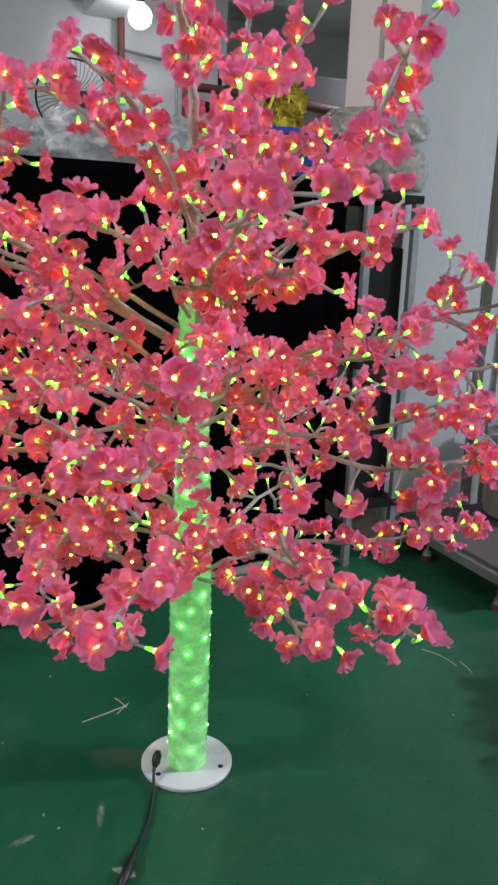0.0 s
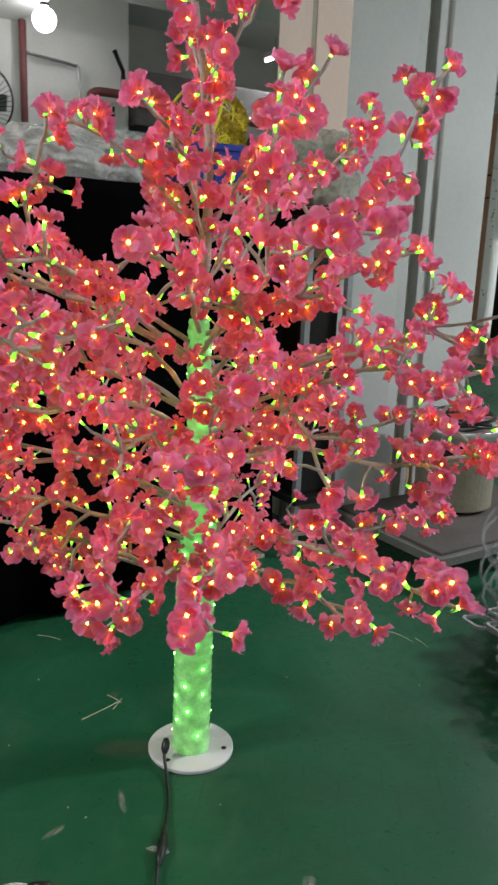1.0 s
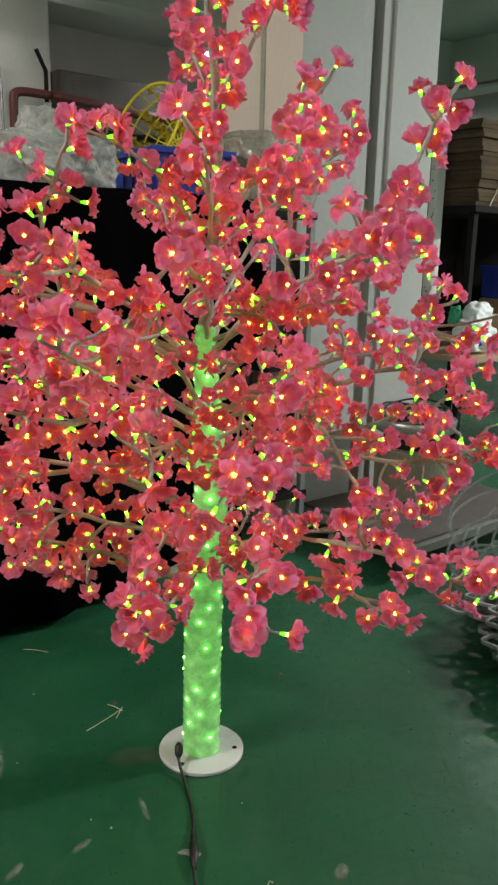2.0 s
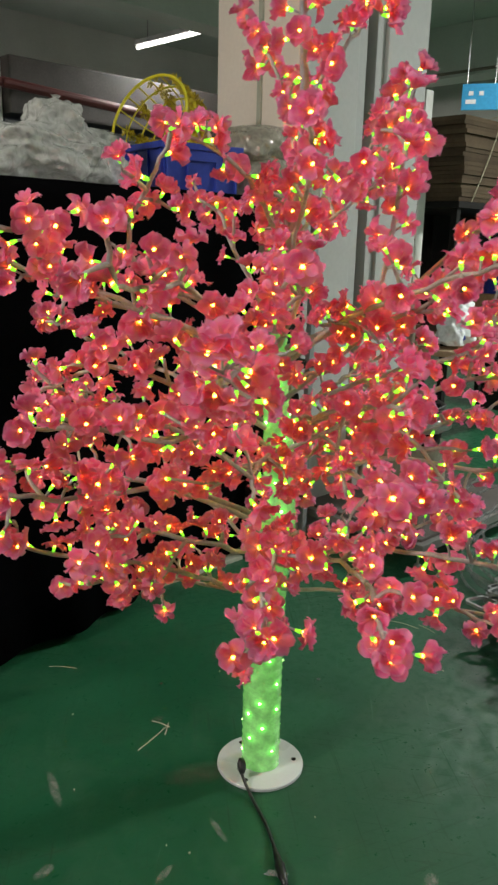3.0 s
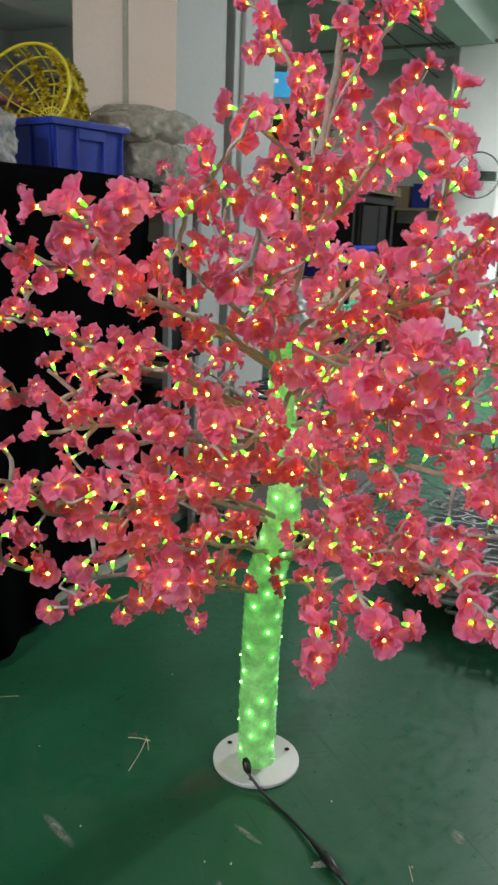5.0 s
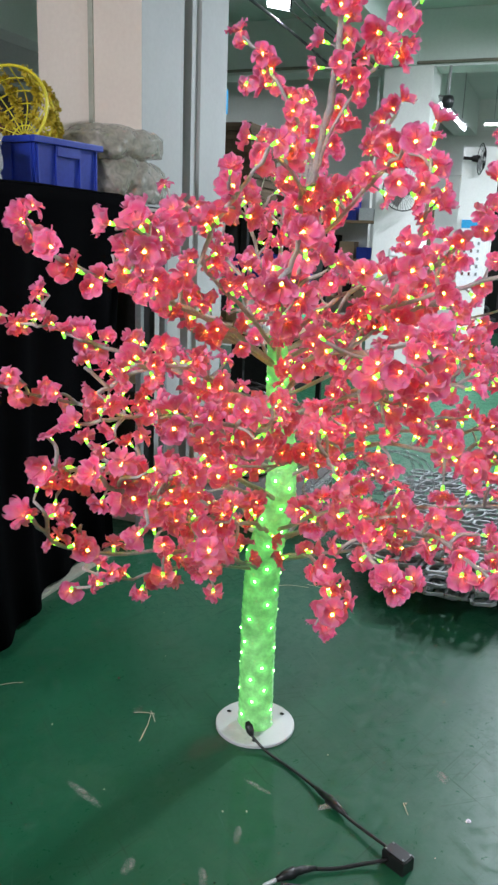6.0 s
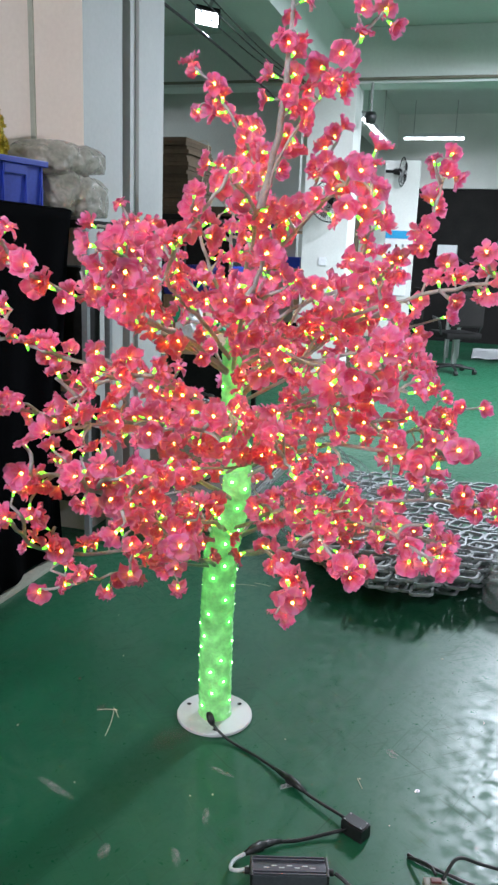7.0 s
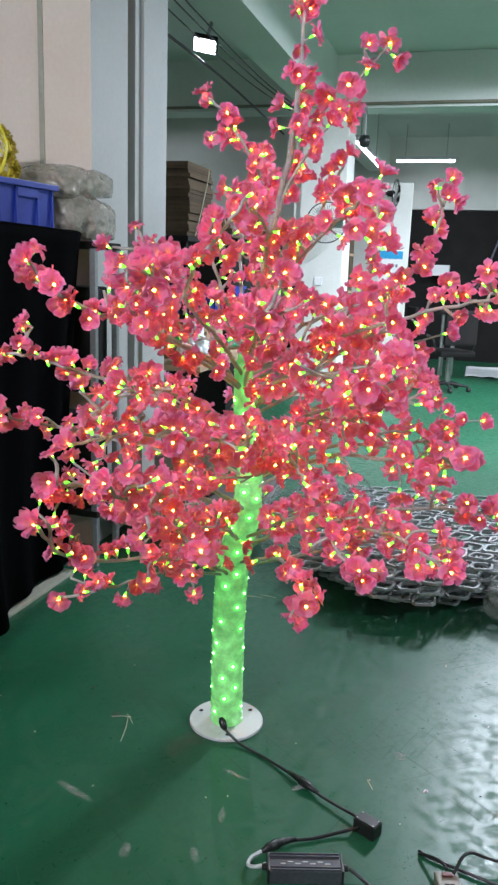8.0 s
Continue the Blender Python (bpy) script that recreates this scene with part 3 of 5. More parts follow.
bough(0.62, ((0.42, 1.83, 0.74), (0.237, 1.90, 0.80), (0.12, 1.80, 0.79)),
      ((0.418, 1.825, 0.774), (0.237, 1.942, 0.786), (0.207, 1.895, 0.846), (0.119, 1.771, 0.788), (0.06, 1.77, 0.809), (0.379, 2.031, 0.772)), 2)
bough(0.72, ((0.40, 1.88, 0.86), (0.19, 1.93, 0.87), (0.067, 1.913, 0.90), (-0.06, 1.90, 0.95), (-0.11, 1.914, 0.985)),
      ((-0.118, 1.916, 0.995), (0.189, 1.975, 0.828), (0.101, 1.922, 0.846), (0.067, 1.913, 0.885), (-0.057, 1.89, 0.964), (-0.047, 1.862, 0.977), (0.125, 1.872, 0.941), (0.158, 1.856, 0.925), (0.192, 1.846, 0.963), (0.215, 1.897, 0.91)), 2)
bough(0.70, ((0.42, 1.98, 0.84), (0.20, 2.09, 0.89), (0.10, 2.14, 0.915), (0.015, 2.121, 0.944)),
      ((0.106, 2.136, 0.917), (0.10, 2.147, 0.935), (0.015, 2.121, 0.944), (0.366, 2.256, 0.906)), 2)
bough(0.62, ((0.50, 1.68, 0.76), (0.36, 1.55, 0.83), (0.27, 1.50, 0.78), (0.225, 1.435, 0.74)),
      ((0.334, 1.535, 0.842), (0.348, 1.586, 0.823), (0.263, 1.51, 0.766), (0.229, 1.432, 0.734), (0.186, 1.431, 0.763), (0.353, 1.492, 0.807)), 2)
bough(0.54, ((0.52, 1.70, 0.64), (0.38, 1.61, 0.625), (0.268, 1.562, 0.627)),
      ((0.365, 1.605, 0.594), (0.266, 1.566, 0.625), (0.31, 1.59, 0.66)), 0, 0.04, 0.5, 0.008)
bough(0.60, ((0.58, 1.62, 0.73), (0.47, 1.42, 0.77), (0.375, 1.32, 0.77), (0.30, 1.233, 0.748)),
      ((0.372, 1.322, 0.769), (0.36, 1.312, 0.731), (0.406, 1.389, 0.76), (0.30, 1.232, 0.746), (0.542, 1.47, 0.746), (0.58, 1.49, 0.80), (0.53, 1.566, 0.732)), 2)
bough(0.58, ((0.68, 1.62, 0.72), (0.66, 1.35, 0.79), (0.69, 1.15, 0.79), (0.737, 1.055, 0.77)),
      ((0.651, 1.206, 0.823), (0.685, 1.132, 0.796), (0.745, 1.133, 0.801), (0.737, 1.052, 0.771), (0.63, 1.338, 0.839), (0.696, 1.218, 0.78)), 2)
bough(0.53, ((0.69, 1.60, 0.62), (0.69, 1.42, 0.68), (0.66, 1.30, 0.68), (0.668, 1.23, 0.683)),
      ((0.687, 1.419, 0.68), (0.698, 1.388, 0.695), (0.645, 1.363, 0.664), (0.668, 1.23, 0.683)), 1, 0.045, 0.5, 0.008)
bough(0.53, ((0.90, 1.84, 0.60), (1.10, 1.79, 0.60), (1.28, 1.75, 0.62), (1.428, 1.729, 0.631)),
      ((1.282, 1.75, 0.634), (1.213, 1.783, 0.574), (1.428, 1.729, 0.631), (0.876, 1.873, 0.644)), 3)

# middle boughs
bough(0.82, ((0.45, 1.98, 0.97), (0.30, 2.08, 1.00), (0.20, 2.165, 0.99)),
      ((0.20, 2.171, 0.989), (0.228, 2.126, 1.024)), 2)
bough(0.95, ((0.45, 1.93, 1.07), (0.30, 1.99, 1.13), (0.245, 2.07, 1.10), (0.175, 2.10, 1.075)),
      ((0.179, 2.10, 1.074), (0.247, 2.074, 1.096), (0.26, 2.01, 1.131), (0.272, 1.989, 1.171), (0.417, 1.911, 1.066)), 2)
bough(0.80, ((0.62, 2.15, 0.90), (0.52, 2.45, 0.96), (0.455, 2.61, 0.997)),
      ((0.484, 2.551, 0.966), (0.528, 2.511, 0.965), (0.598, 2.383, 0.919), (0.677, 2.229, 0.921), (0.455, 2.609, 0.997)), 2)
bough(0.95, ((0.55, 2.10, 1.07), (0.45, 2.29, 1.14), (0.44, 2.40, 1.17), (0.425, 2.50, 1.175)),
      ((0.479, 2.602, 1.188), (0.424, 2.50, 1.175), (0.451, 2.463, 1.187), (0.435, 2.365, 1.16), (0.436, 2.288, 1.158), (0.478, 2.293, 1.118), (0.40, 2.432, 1.202)), 1)
bough(0.90, ((0.45, 1.79, 1.02), (0.25, 1.73, 1.025), (0.10, 1.79, 1.06), (-0.03, 1.81, 1.07)),
      ((0.247, 1.728, 1.008), (0.215, 1.74, 1.045), (0.097, 1.795, 1.066), (0.078, 1.80, 1.061), (-0.025, 1.809, 1.073), (0.134, 1.704, 1.02), (0.309, 1.84, 1.051)), 2)
bough(0.85, ((0.50, 1.70, 0.96), (0.39, 1.65, 0.96), (0.34, 1.60, 0.92)),
      ((0.391, 1.636, 0.943), (0.336, 1.592, 0.911), (0.325, 1.636, 1.063), (0.392, 1.795, 0.884), (0.32, 1.838, 0.908)), 2)
bough(0.78, ((0.58, 1.60, 0.93), (0.45, 1.40, 0.97), (0.37, 1.27, 0.98), (0.31, 1.208, 1.02)),
      ((0.413, 1.357, 0.967), (0.367, 1.267, 0.964), (0.309, 1.208, 1.023), (0.33, 1.304, 0.973), (0.26, 1.223, 1.035), (0.546, 1.587, 0.944), (0.553, 1.554, 0.93)), 2)
bough(0.95, ((0.58, 1.60, 1.06), (0.50, 1.42, 1.11), (0.45, 1.34, 1.12)),
      ((0.478, 1.39, 1.103), (0.449, 1.341, 1.119), (0.532, 1.411, 1.14), (0.548, 1.421, 1.172), (0.528, 1.447, 1.073)), 2)
bough(0.98, ((0.47, 1.72, 1.14), (0.28, 1.56, 1.20), (0.12, 1.45, 1.19), (0.04, 1.37, 1.23)),
      ((0.013, 1.366, 1.253), (0.044, 1.37, 1.266), (0.077, 1.38, 1.184), (0.109, 1.475, 1.179), (0.138, 1.381, 1.172), (0.143, 1.592, 1.239), (0.191, 1.591, 1.207), (0.328, 1.547, 1.273)), 2)
bough(0.90, ((0.72, 1.68, 1.00), (0.735, 1.55, 1.01), (0.68, 1.36, 0.91)),
      ((0.736, 1.532, 1.007), (0.74, 1.57, 1.071), (0.701, 1.591, 1.124), (0.717, 1.62, 1.118), (0.814, 1.537, 1.123), (0.595, 1.385, 0.962), (0.677, 1.353, 0.902)), 2)
bough(0.80, ((0.90, 1.78, 0.88), (1.10, 1.68, 0.93), (1.235, 1.644, 0.952), (1.30, 1.56, 0.90)),
      ((0.859, 1.733, 0.911), (0.859, 1.855, 0.877), (0.831, 1.749, 0.893), (1.286, 1.549, 0.879), (1.235, 1.644, 0.952)), 3)
bough(0.80, ((0.75, 1.62, 0.92), (0.89, 1.40, 0.92), (1.00, 1.32, 0.945), (1.06, 1.25, 0.96)),
      ((1.019, 1.315, 0.945), (1.038, 1.273, 0.955), (0.89, 1.342, 0.886), (0.84, 1.434, 0.848), (0.983, 1.399, 0.964), (1.12, 1.18, 0.975)), 2)
bough(0.95, ((0.78, 1.60, 1.06), (0.83, 1.41, 1.13), (0.90, 1.37, 1.11), (1.006, 1.386, 1.106), (1.12, 1.392, 1.11)),
      ((0.832, 1.392, 1.141), (0.879, 1.359, 1.108), (0.803, 1.391, 1.181), (1.006, 1.386, 1.106), (1.123, 1.394, 1.111), (1.022, 1.329, 1.05)), 2)
bough(1.00, ((0.85, 1.68, 1.10), (1.00, 1.56, 1.15), (1.085, 1.535, 1.19), (1.128, 1.56, 1.226), (1.16, 1.55, 1.29)),
      ((1.085, 1.535, 1.189), (1.128, 1.561, 1.226), (1.163, 1.552, 1.293), (1.14, 1.40, 1.18), (1.12, 1.32, 1.25)), 2)
bough(1.02, ((0.66, 1.65, 1.17), (0.64, 1.56, 1.23), (0.675, 1.50, 1.27), (0.71, 1.44, 1.276)),
      ((0.636, 1.552, 1.232), (0.673, 1.505, 1.27), (0.711, 1.438, 1.276), (0.757, 1.561, 1.246), (0.79, 1.428, 1.248)), 2)

# upper boughs
bough(1.08, ((0.45, 1.92, 1.21), (0.246, 1.97, 1.28), (0.13, 1.98, 1.35), (0.07, 1.90, 1.40), (-0.05, 1.845, 1.41), (-0.14, 1.805, 1.387)),
      ((-0.148, 1.802, 1.385), (-0.062, 1.85, 1.438), (0.039, 1.938, 1.386), (0.078, 1.892, 1.419), (0.136, 2.003, 1.339), (0.246, 1.956, 1.255)), 2, 0.034, 0.34, 0.0115)
bough(1.08, ((0.45, 1.95, 1.21), (0.30, 2.02, 1.28), (0.19, 2.10, 1.32), (0.09, 2.15, 1.37), (0.06, 2.19, 1.43)),
      ((0.134, 2.151, 1.334), (0.092, 2.149, 1.379), (0.055, 2.12, 1.38), (0.062, 2.192, 1.429)), 2)
bough(1.12, ((0.45, 1.87, 1.25), (0.31, 1.905, 1.34), (0.262, 1.88, 1.41), (0.262, 1.83, 1.49), (0.268, 1.755, 1.58)),
      ((0.289, 1.933, 1.359), (0.246, 1.92, 1.333), (0.318, 1.897, 1.35), (0.249, 1.859, 1.449), (0.25, 1.82, 1.51), (0.265, 1.74, 1.595), (0.231, 1.872, 1.435), (0.333, 1.82, 1.456)), 0, 0.06, 0.4, 0.0085)
bough(1.36, ((0.52, 1.77, 1.47), (0.42, 1.75, 1.54), (0.31, 1.80, 1.60)),
      ((0.363, 1.757, 1.58), (0.30, 1.811, 1.61), (0.569, 1.803, 1.456), (0.355, 1.74, 1.60)), 1, 0.034, 0.4, 0.008)
bough(1.08, ((0.45, 1.78, 1.22), (0.25, 1.70, 1.32), (0.15, 1.645, 1.32), (0.06, 1.635, 1.33), (0.015, 1.596, 1.415)),
      ((0.255, 1.689, 1.326), (0.25, 1.703, 1.358), (0.105, 1.62, 1.316), (0.116, 1.653, 1.27), (0.05, 1.633, 1.33), (0.224, 1.657, 1.391), (0.015, 1.596, 1.422)), 2)
bough(1.10, ((0.60, 1.60, 1.25), (0.55, 1.35, 1.34), (0.506, 1.175, 1.38)),
      ((0.506, 1.166, 1.384), (0.614, 1.191, 1.396), (0.737, 1.307, 1.41), (0.462, 1.211, 1.443)), 2, 0.034, 0.45)
bough(1.15, ((0.52, 1.66, 1.29), (0.42, 1.58, 1.33), (0.305, 1.466, 1.36)),
      ((0.305, 1.465, 1.361), (0.425, 1.637, 1.362), (0.50, 1.696, 1.386), (0.532, 1.652, 1.354), (0.583, 1.739, 1.286), (0.507, 1.887, 1.216)), 1)
bough(1.12, ((0.66, 1.60, 1.27), (0.62, 1.525, 1.40), (0.605, 1.50, 1.50), (0.622, 1.50, 1.60), (0.624, 1.492, 1.68)),
      ((0.601, 1.532, 1.417), (0.607, 1.51, 1.464), (0.612, 1.487, 1.506), (0.59, 1.506, 1.542), (0.633, 1.511, 1.596), (0.667, 1.486, 1.597), (0.624, 1.497, 1.675), (0.692, 1.543, 1.355)), 0, 0.04, 0.4, 0.008)
bough(1.12, ((0.73, 1.57, 1.30), (0.77, 1.42, 1.43), (0.79, 1.375, 1.50), (0.83, 1.345, 1.62), (0.878, 1.33, 1.695)),
      ((0.783, 1.388, 1.478), (0.79, 1.373, 1.502), (0.76, 1.381, 1.455), (0.856, 1.39, 1.50), (0.848, 1.358, 1.56), (0.829, 1.335, 1.642), (0.875, 1.33, 1.699), (0.86, 1.37, 1.60)), 0, 0.045, 0.5, 0.008)
bough(1.15, ((0.78, 1.60, 1.27), (0.884, 1.50, 1.335), (1.008, 1.501, 1.376)),
      ((0.884, 1.491, 1.339), (1.008, 1.501, 1.376), (0.95, 1.50, 1.365)), 2)
bough(1.34, ((0.55, 1.69, 1.46), (0.45, 1.58, 1.55), (0.334, 1.488, 1.598)),
      ((0.334, 1.484, 1.60), (0.381, 1.544, 1.599), (0.43, 1.56, 1.57)), 1, 0.034, 0.35, 0.008)
bough(1.38, ((0.70, 1.75, 1.51), (0.73, 1.685, 1.57), (0.78, 1.65, 1.67), (0.832, 1.628, 1.755)),
      ((0.719, 1.742, 1.545), (0.719, 1.674, 1.567), (0.736, 1.691, 1.562), (0.834, 1.628, 1.757), (0.709, 1.569, 1.655), (0.746, 1.565, 1.633), (0.63, 1.725, 1.471)), 0, 0.05, 0.4, 0.007)
bough(1.36, ((0.82, 1.80, 1.48), (0.92, 1.78, 1.55)), ((0.922, 1.779, 1.56), (0.87, 1.80, 1.53)), 1, 0.034, 0.4, 0.007)
bough(1.18, ((0.90, 1.95, 1.42), (1.10, 2.00, 1.56), (1.20, 1.95, 1.66), (1.205, 1.93, 1.74)),
      ((1.144, 2.021, 1.574), (1.221, 1.957, 1.655), (1.206, 1.929, 1.743)), 2)
bough(1.20, ((0.70, 2.05, 1.38), (0.71, 2.12, 1.47), (0.79, 2.34, 1.48)), ((0.706, 2.121, 1.487), (0.792, 2.354, 1.484)), 2)

# shoots round the leader
bough(1.56, ((0.60, 1.71, 1.70), (0.645, 1.65, 1.80), (0.65, 1.60, 1.88), (0.64, 1.55, 1.945), (0.675, 1.51, 2.00)),
      ((0.601, 1.676, 1.739), (0.597, 1.697, 1.691), (0.641, 1.673, 1.818), (0.69, 1.612, 1.83), (0.669, 1.603, 1.838), (0.66, 1.65, 1.875), (0.613, 1.595, 1.895), (0.636, 1.552, 1.936), (0.68, 1.505, 2.005)), 0, 0.06, 0.4, 0.007)
bough(1.50, ((0.645, 1.81, 1.63), (0.66, 1.845, 1.70), (0.65, 1.905, 1.80), (0.655, 1.94, 1.845), (0.675, 2.0, 1.893)),
      ((0.664, 1.819, 1.738), (0.645, 1.842, 1.709), (0.675, 1.849, 1.674), (0.69, 1.837, 1.74), (0.651, 1.906, 1.806), (0.64, 1.924, 1.838), (0.635, 1.911, 1.77), (0.675, 2.002, 1.895)), 0, 0.06, 0.4, 0.007)

# boughs on the far side
for root, tip, twigs in ((0.56, (1.20, 2.25, 0.64), 2), (0.60, (0.85, 2.52, 0.70), 2), (0.80, (1.30, 2.05, 0.95), 3), (0.85, (1.0, 2.42, 1.05), 3), (1.05, (1.12, 2.22, 1.36), 3), (0.95, (1.25, 1.85, 1.12), 2), (1.2, (0.95, 2.1, 1.55), 2)):
    a = axis(root) + Vector((BX, BY, 0))
    mid = a.lerp(Vector(tip), 0.5) + Vector((rng.uniform(-0.04, 0.04), rng.uniform(-0.04, 0.04), 0.03))
    bough(root, (mid, tip), (), twigs)


def leader_mesh():
    bm = bmesh.new()
    pts = [axis(1.12 + 0.94 * i / 24) for i in range(25)]
    pts = [p + Vector((rng.uniform(-1, 1), rng.uniform(-1, 1), 0)) * 0.003 for p in pts]
    limb(pts, 0.0185, 0.0042, bm)
    for i in range(6, 25):
        for _ in range(1 if i < 12 else 2 if i < 24 else 3):
            a = rng.random() * 6.28
            d = Vector((math.cos(a), math.sin(a), 0.3))
            if i == 24 or not crowded(pts[i] + d * 0.03, 0.031):
                s0, s1 = flower_site(pts[i], d, rng)
                tube(bm, [s0, s1], 0.0024, 5)
    return bm


part("leader", leader_mesh(), BARK, tree, "central stem wrapped in clear film", True)


def set_flowers():
    """The nearest three hundred are parts of their own, the rest is one joined mass."""
    mats = []
    for k, (p, d, s) in enumerate(sites):
        q = d.to_track_quat("Z", "Y").to_matrix().to_4x4() @ pose(0, 0, 0, 0, 0, (k * 137.5) % 360)
        mats.append((Matrix.Translation(p) @ q @ Matrix.Scale(s, 4), k % 10, p))
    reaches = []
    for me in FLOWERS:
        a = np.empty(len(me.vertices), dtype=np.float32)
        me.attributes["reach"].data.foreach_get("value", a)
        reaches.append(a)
    order = sorted(mats, key=lambda e: e[2].x * 0.8 + e[2].y * 0.6)
    for m, kind, p in order[:300]:
        f = new("flower", FLOWERS[kind])
        f.parent = tree
        f.matrix_local = m
        g = new("led", LED_CAP)
        g.parent = f
    for name, meshes, material, label in (("blossom_mass", FLOWERS, PETAL, "pink fabric blossoms"), ("led_mass", [LED_CAP], LED, "glowing green light caps")):
        co, faces, base = [], [], 0
        data, reach = [], []
        for me in meshes:
            a = np.empty(len(me.vertices) * 3)
            me.vertices.foreach_get("co", a)
            data.append((a.reshape(-1, 3), [tuple(f.vertices) for f in me.polygons]))
        for m, kind, p in order[300:]:
            v, fs = data[kind % len(data)]
            M = np.array(m)
            co.append(v @ M[:3, :3].T + M[:3, 3])
            if len(data) > 1:
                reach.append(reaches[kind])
            faces += [tuple(i + base for i in f) for f in fs]
            base += len(v)
        me = bpy.data.meshes.new(name)
        me.from_pydata(np.concatenate(co).tolist(), [], faces)
        me.polygons.foreach_set("use_smooth", [True] * len(me.polygons))
        me.materials.append(material)
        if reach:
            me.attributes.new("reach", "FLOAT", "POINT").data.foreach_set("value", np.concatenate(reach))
        if material is LED:
            me.materials.append(LED_DIE)
            kinds = [f.material_index for f in LED_CAP.polygons]
            me.polygons.foreach_set("material_index", kinds * (len(me.polygons) // len(kinds)))
        ob = new(name, me)
        ob.parent = tree
        tagged(ob, label, kind="stuff")


set_flowers()

# ---- channel and conduits on the pillar ----
channel = thing("wall_channel", pose(2.5, 3.1, 0), "dull olive metal channel running up between pillar faces", "channel")
part("back_sheet", boxes((-0.098, 0.098, 0.008, 0.3, 0.0, CEIL)), STRIP, channel)
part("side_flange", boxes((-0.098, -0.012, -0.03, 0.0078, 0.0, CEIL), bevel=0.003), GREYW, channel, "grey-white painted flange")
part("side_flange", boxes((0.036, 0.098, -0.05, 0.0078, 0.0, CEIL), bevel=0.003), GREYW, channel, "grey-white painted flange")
part("pipe", tube(bmesh.new(), [(0.012, 0.0, 0), (0.012, 0.0, CEIL)], 0.0075, 12), DRUM, channel)
conduit = mesh_ob("conduit", boxes((-0.012, 0.0, -0.012, 0.012, 0.0, CEIL), bevel=0.003), STRIP)
conduit.location = (2.021, 3.295, 0)
tagged(conduit, "thin grey conduit running up the beige pillar", "conduit")

# ---- stack under black cloth ----


def cloth_mesh():
    bm = bmesh.new()
    prof = [(3.62, 0.25), (3.60, 1.0), (3.585, 1.55), (3.55, 1.57), (3.25, 1.572), (2.95, 1.572), (2.915, 1.565), (2.90, 1.52), (2.892, 1.35), (2.885, 1.1), (2.88, 0.8), (2.87, 0.5), (2.85, 0.25), (2.815, 0.03)]
    n, rows = 130, []
    for i in range(n + 1):
        x = -1.6 + 3.27 * i / n
        row = []
        for j, (y, z) in enumerate(prof):
            k = max(0, j - 6) / 7
            fold = 0.022 * k * (math.sin(x * 21 + 1.5 * noise.noise((x * 2, 0, 0))) + 1.2 * noise.noise((x * 6, z * 0.8, 3)))
            sag = -0.012 * abs(noise.noise((x * 3, y * 3, 1))) if 2 < j < 7 else 0
            back = 0.19 * k * min(1, max(0, (x - 0.7) / 0.6))
            row.append(bm.verts.new((x + 0.06 * k * (i == n), y - fold + back, z + sag + (0.02 * noise.noise((x * 4, 5, 5)) if j == len(prof) - 1 else 0))))
        rows.append(row)
    for a, b in zip(rows, rows[1:]):
        for j in range(len(prof) - 1):
            bm.faces.new((a[j], b[j], b[j + 1], a[j + 1]))
    # hanging side at the free end
    end = rows[-1]
    m = len(prof) // 2
    prev = None
    for j in range(m):
        a, b = end[j], end[len(prof) - 1 - j]
        if prev:
            c = bm.verts.new(((a.co.x + b.co.x) / 2 + 0.02 * noise.noise((j, 1, 2)), (a.co.y + b.co.y) / 2, (a.co.z + b.co.z) / 2))
            bm.faces.new((prev[0], a, c, prev[2])), bm.faces.new((prev[2], c, b, prev[1]))
            prev = (a, b, c)
        else:
            prev = (a, b, bm.verts.new((a.co + b.co) / 2))
    return bm


def cloth_part(name, keep):
    bm = cloth_mesh()
    bm.normal_update()
    bmesh.ops.delete(bm, geom=[f for f in bm.faces if keep(f) is False], context="FACES")
    bmesh.ops.solidify(bm, geom=bm.faces[:], thickness=0.004)
    return part(name, bm, BLACK, cover, smooth=True)


cover = thing("cloth_cover", pose(0, 0, 0), "black cloth draped over a tall stack on a pallet", "cloth cover")
FRONT_Y = 3.16


def cloth_side(f):
    c = f.calc_center_median()
    if abs(f.normal.x) > 0.8 and c.x > 1.6:
        return "end"
    if c.z > 1.545:
        return "top"
    return "front" if c.y < FRONT_Y else "back"


cloth_part("top_sheet", lambda f: cloth_side(f) == "top")
cloth_part("front_drape", lambda f: cloth_side(f) == "front")
cloth_part("end_drape", lambda f: cloth_side(f) == "end")
cloth_part("back_drape", lambda f: cloth_side(f) == "back")
pallet = thing("pallet", pose(0, 0, 0), "low wooden pallet under the black cloth", "pallet")
for k in range(7):
    part("board", boxes((-1.55 + 0.46 * k, -1.15 + 0.46 * k, 3.08, 3.55, 0.075, 0.095), bevel=0.003), CARD, pallet)
for y in (3.09, 3.27, 3.48):
    part("runner", boxes((-1.55, 1.62, y, y + 0.07, 0.0, 0.075), bevel=0.003), CARD, pallet)


plank = mesh_ob("floor_batten", boxes((-0.28, 0.28, -0.03, 0.03, 0, 0.018), bevel=0.003), STRIP)
plank.matrix_world = pose(1.36, 2.985, 0, 0, 0, -1)
tagged(plank, "pale thin batten lying along the cloth's hem", "batten")


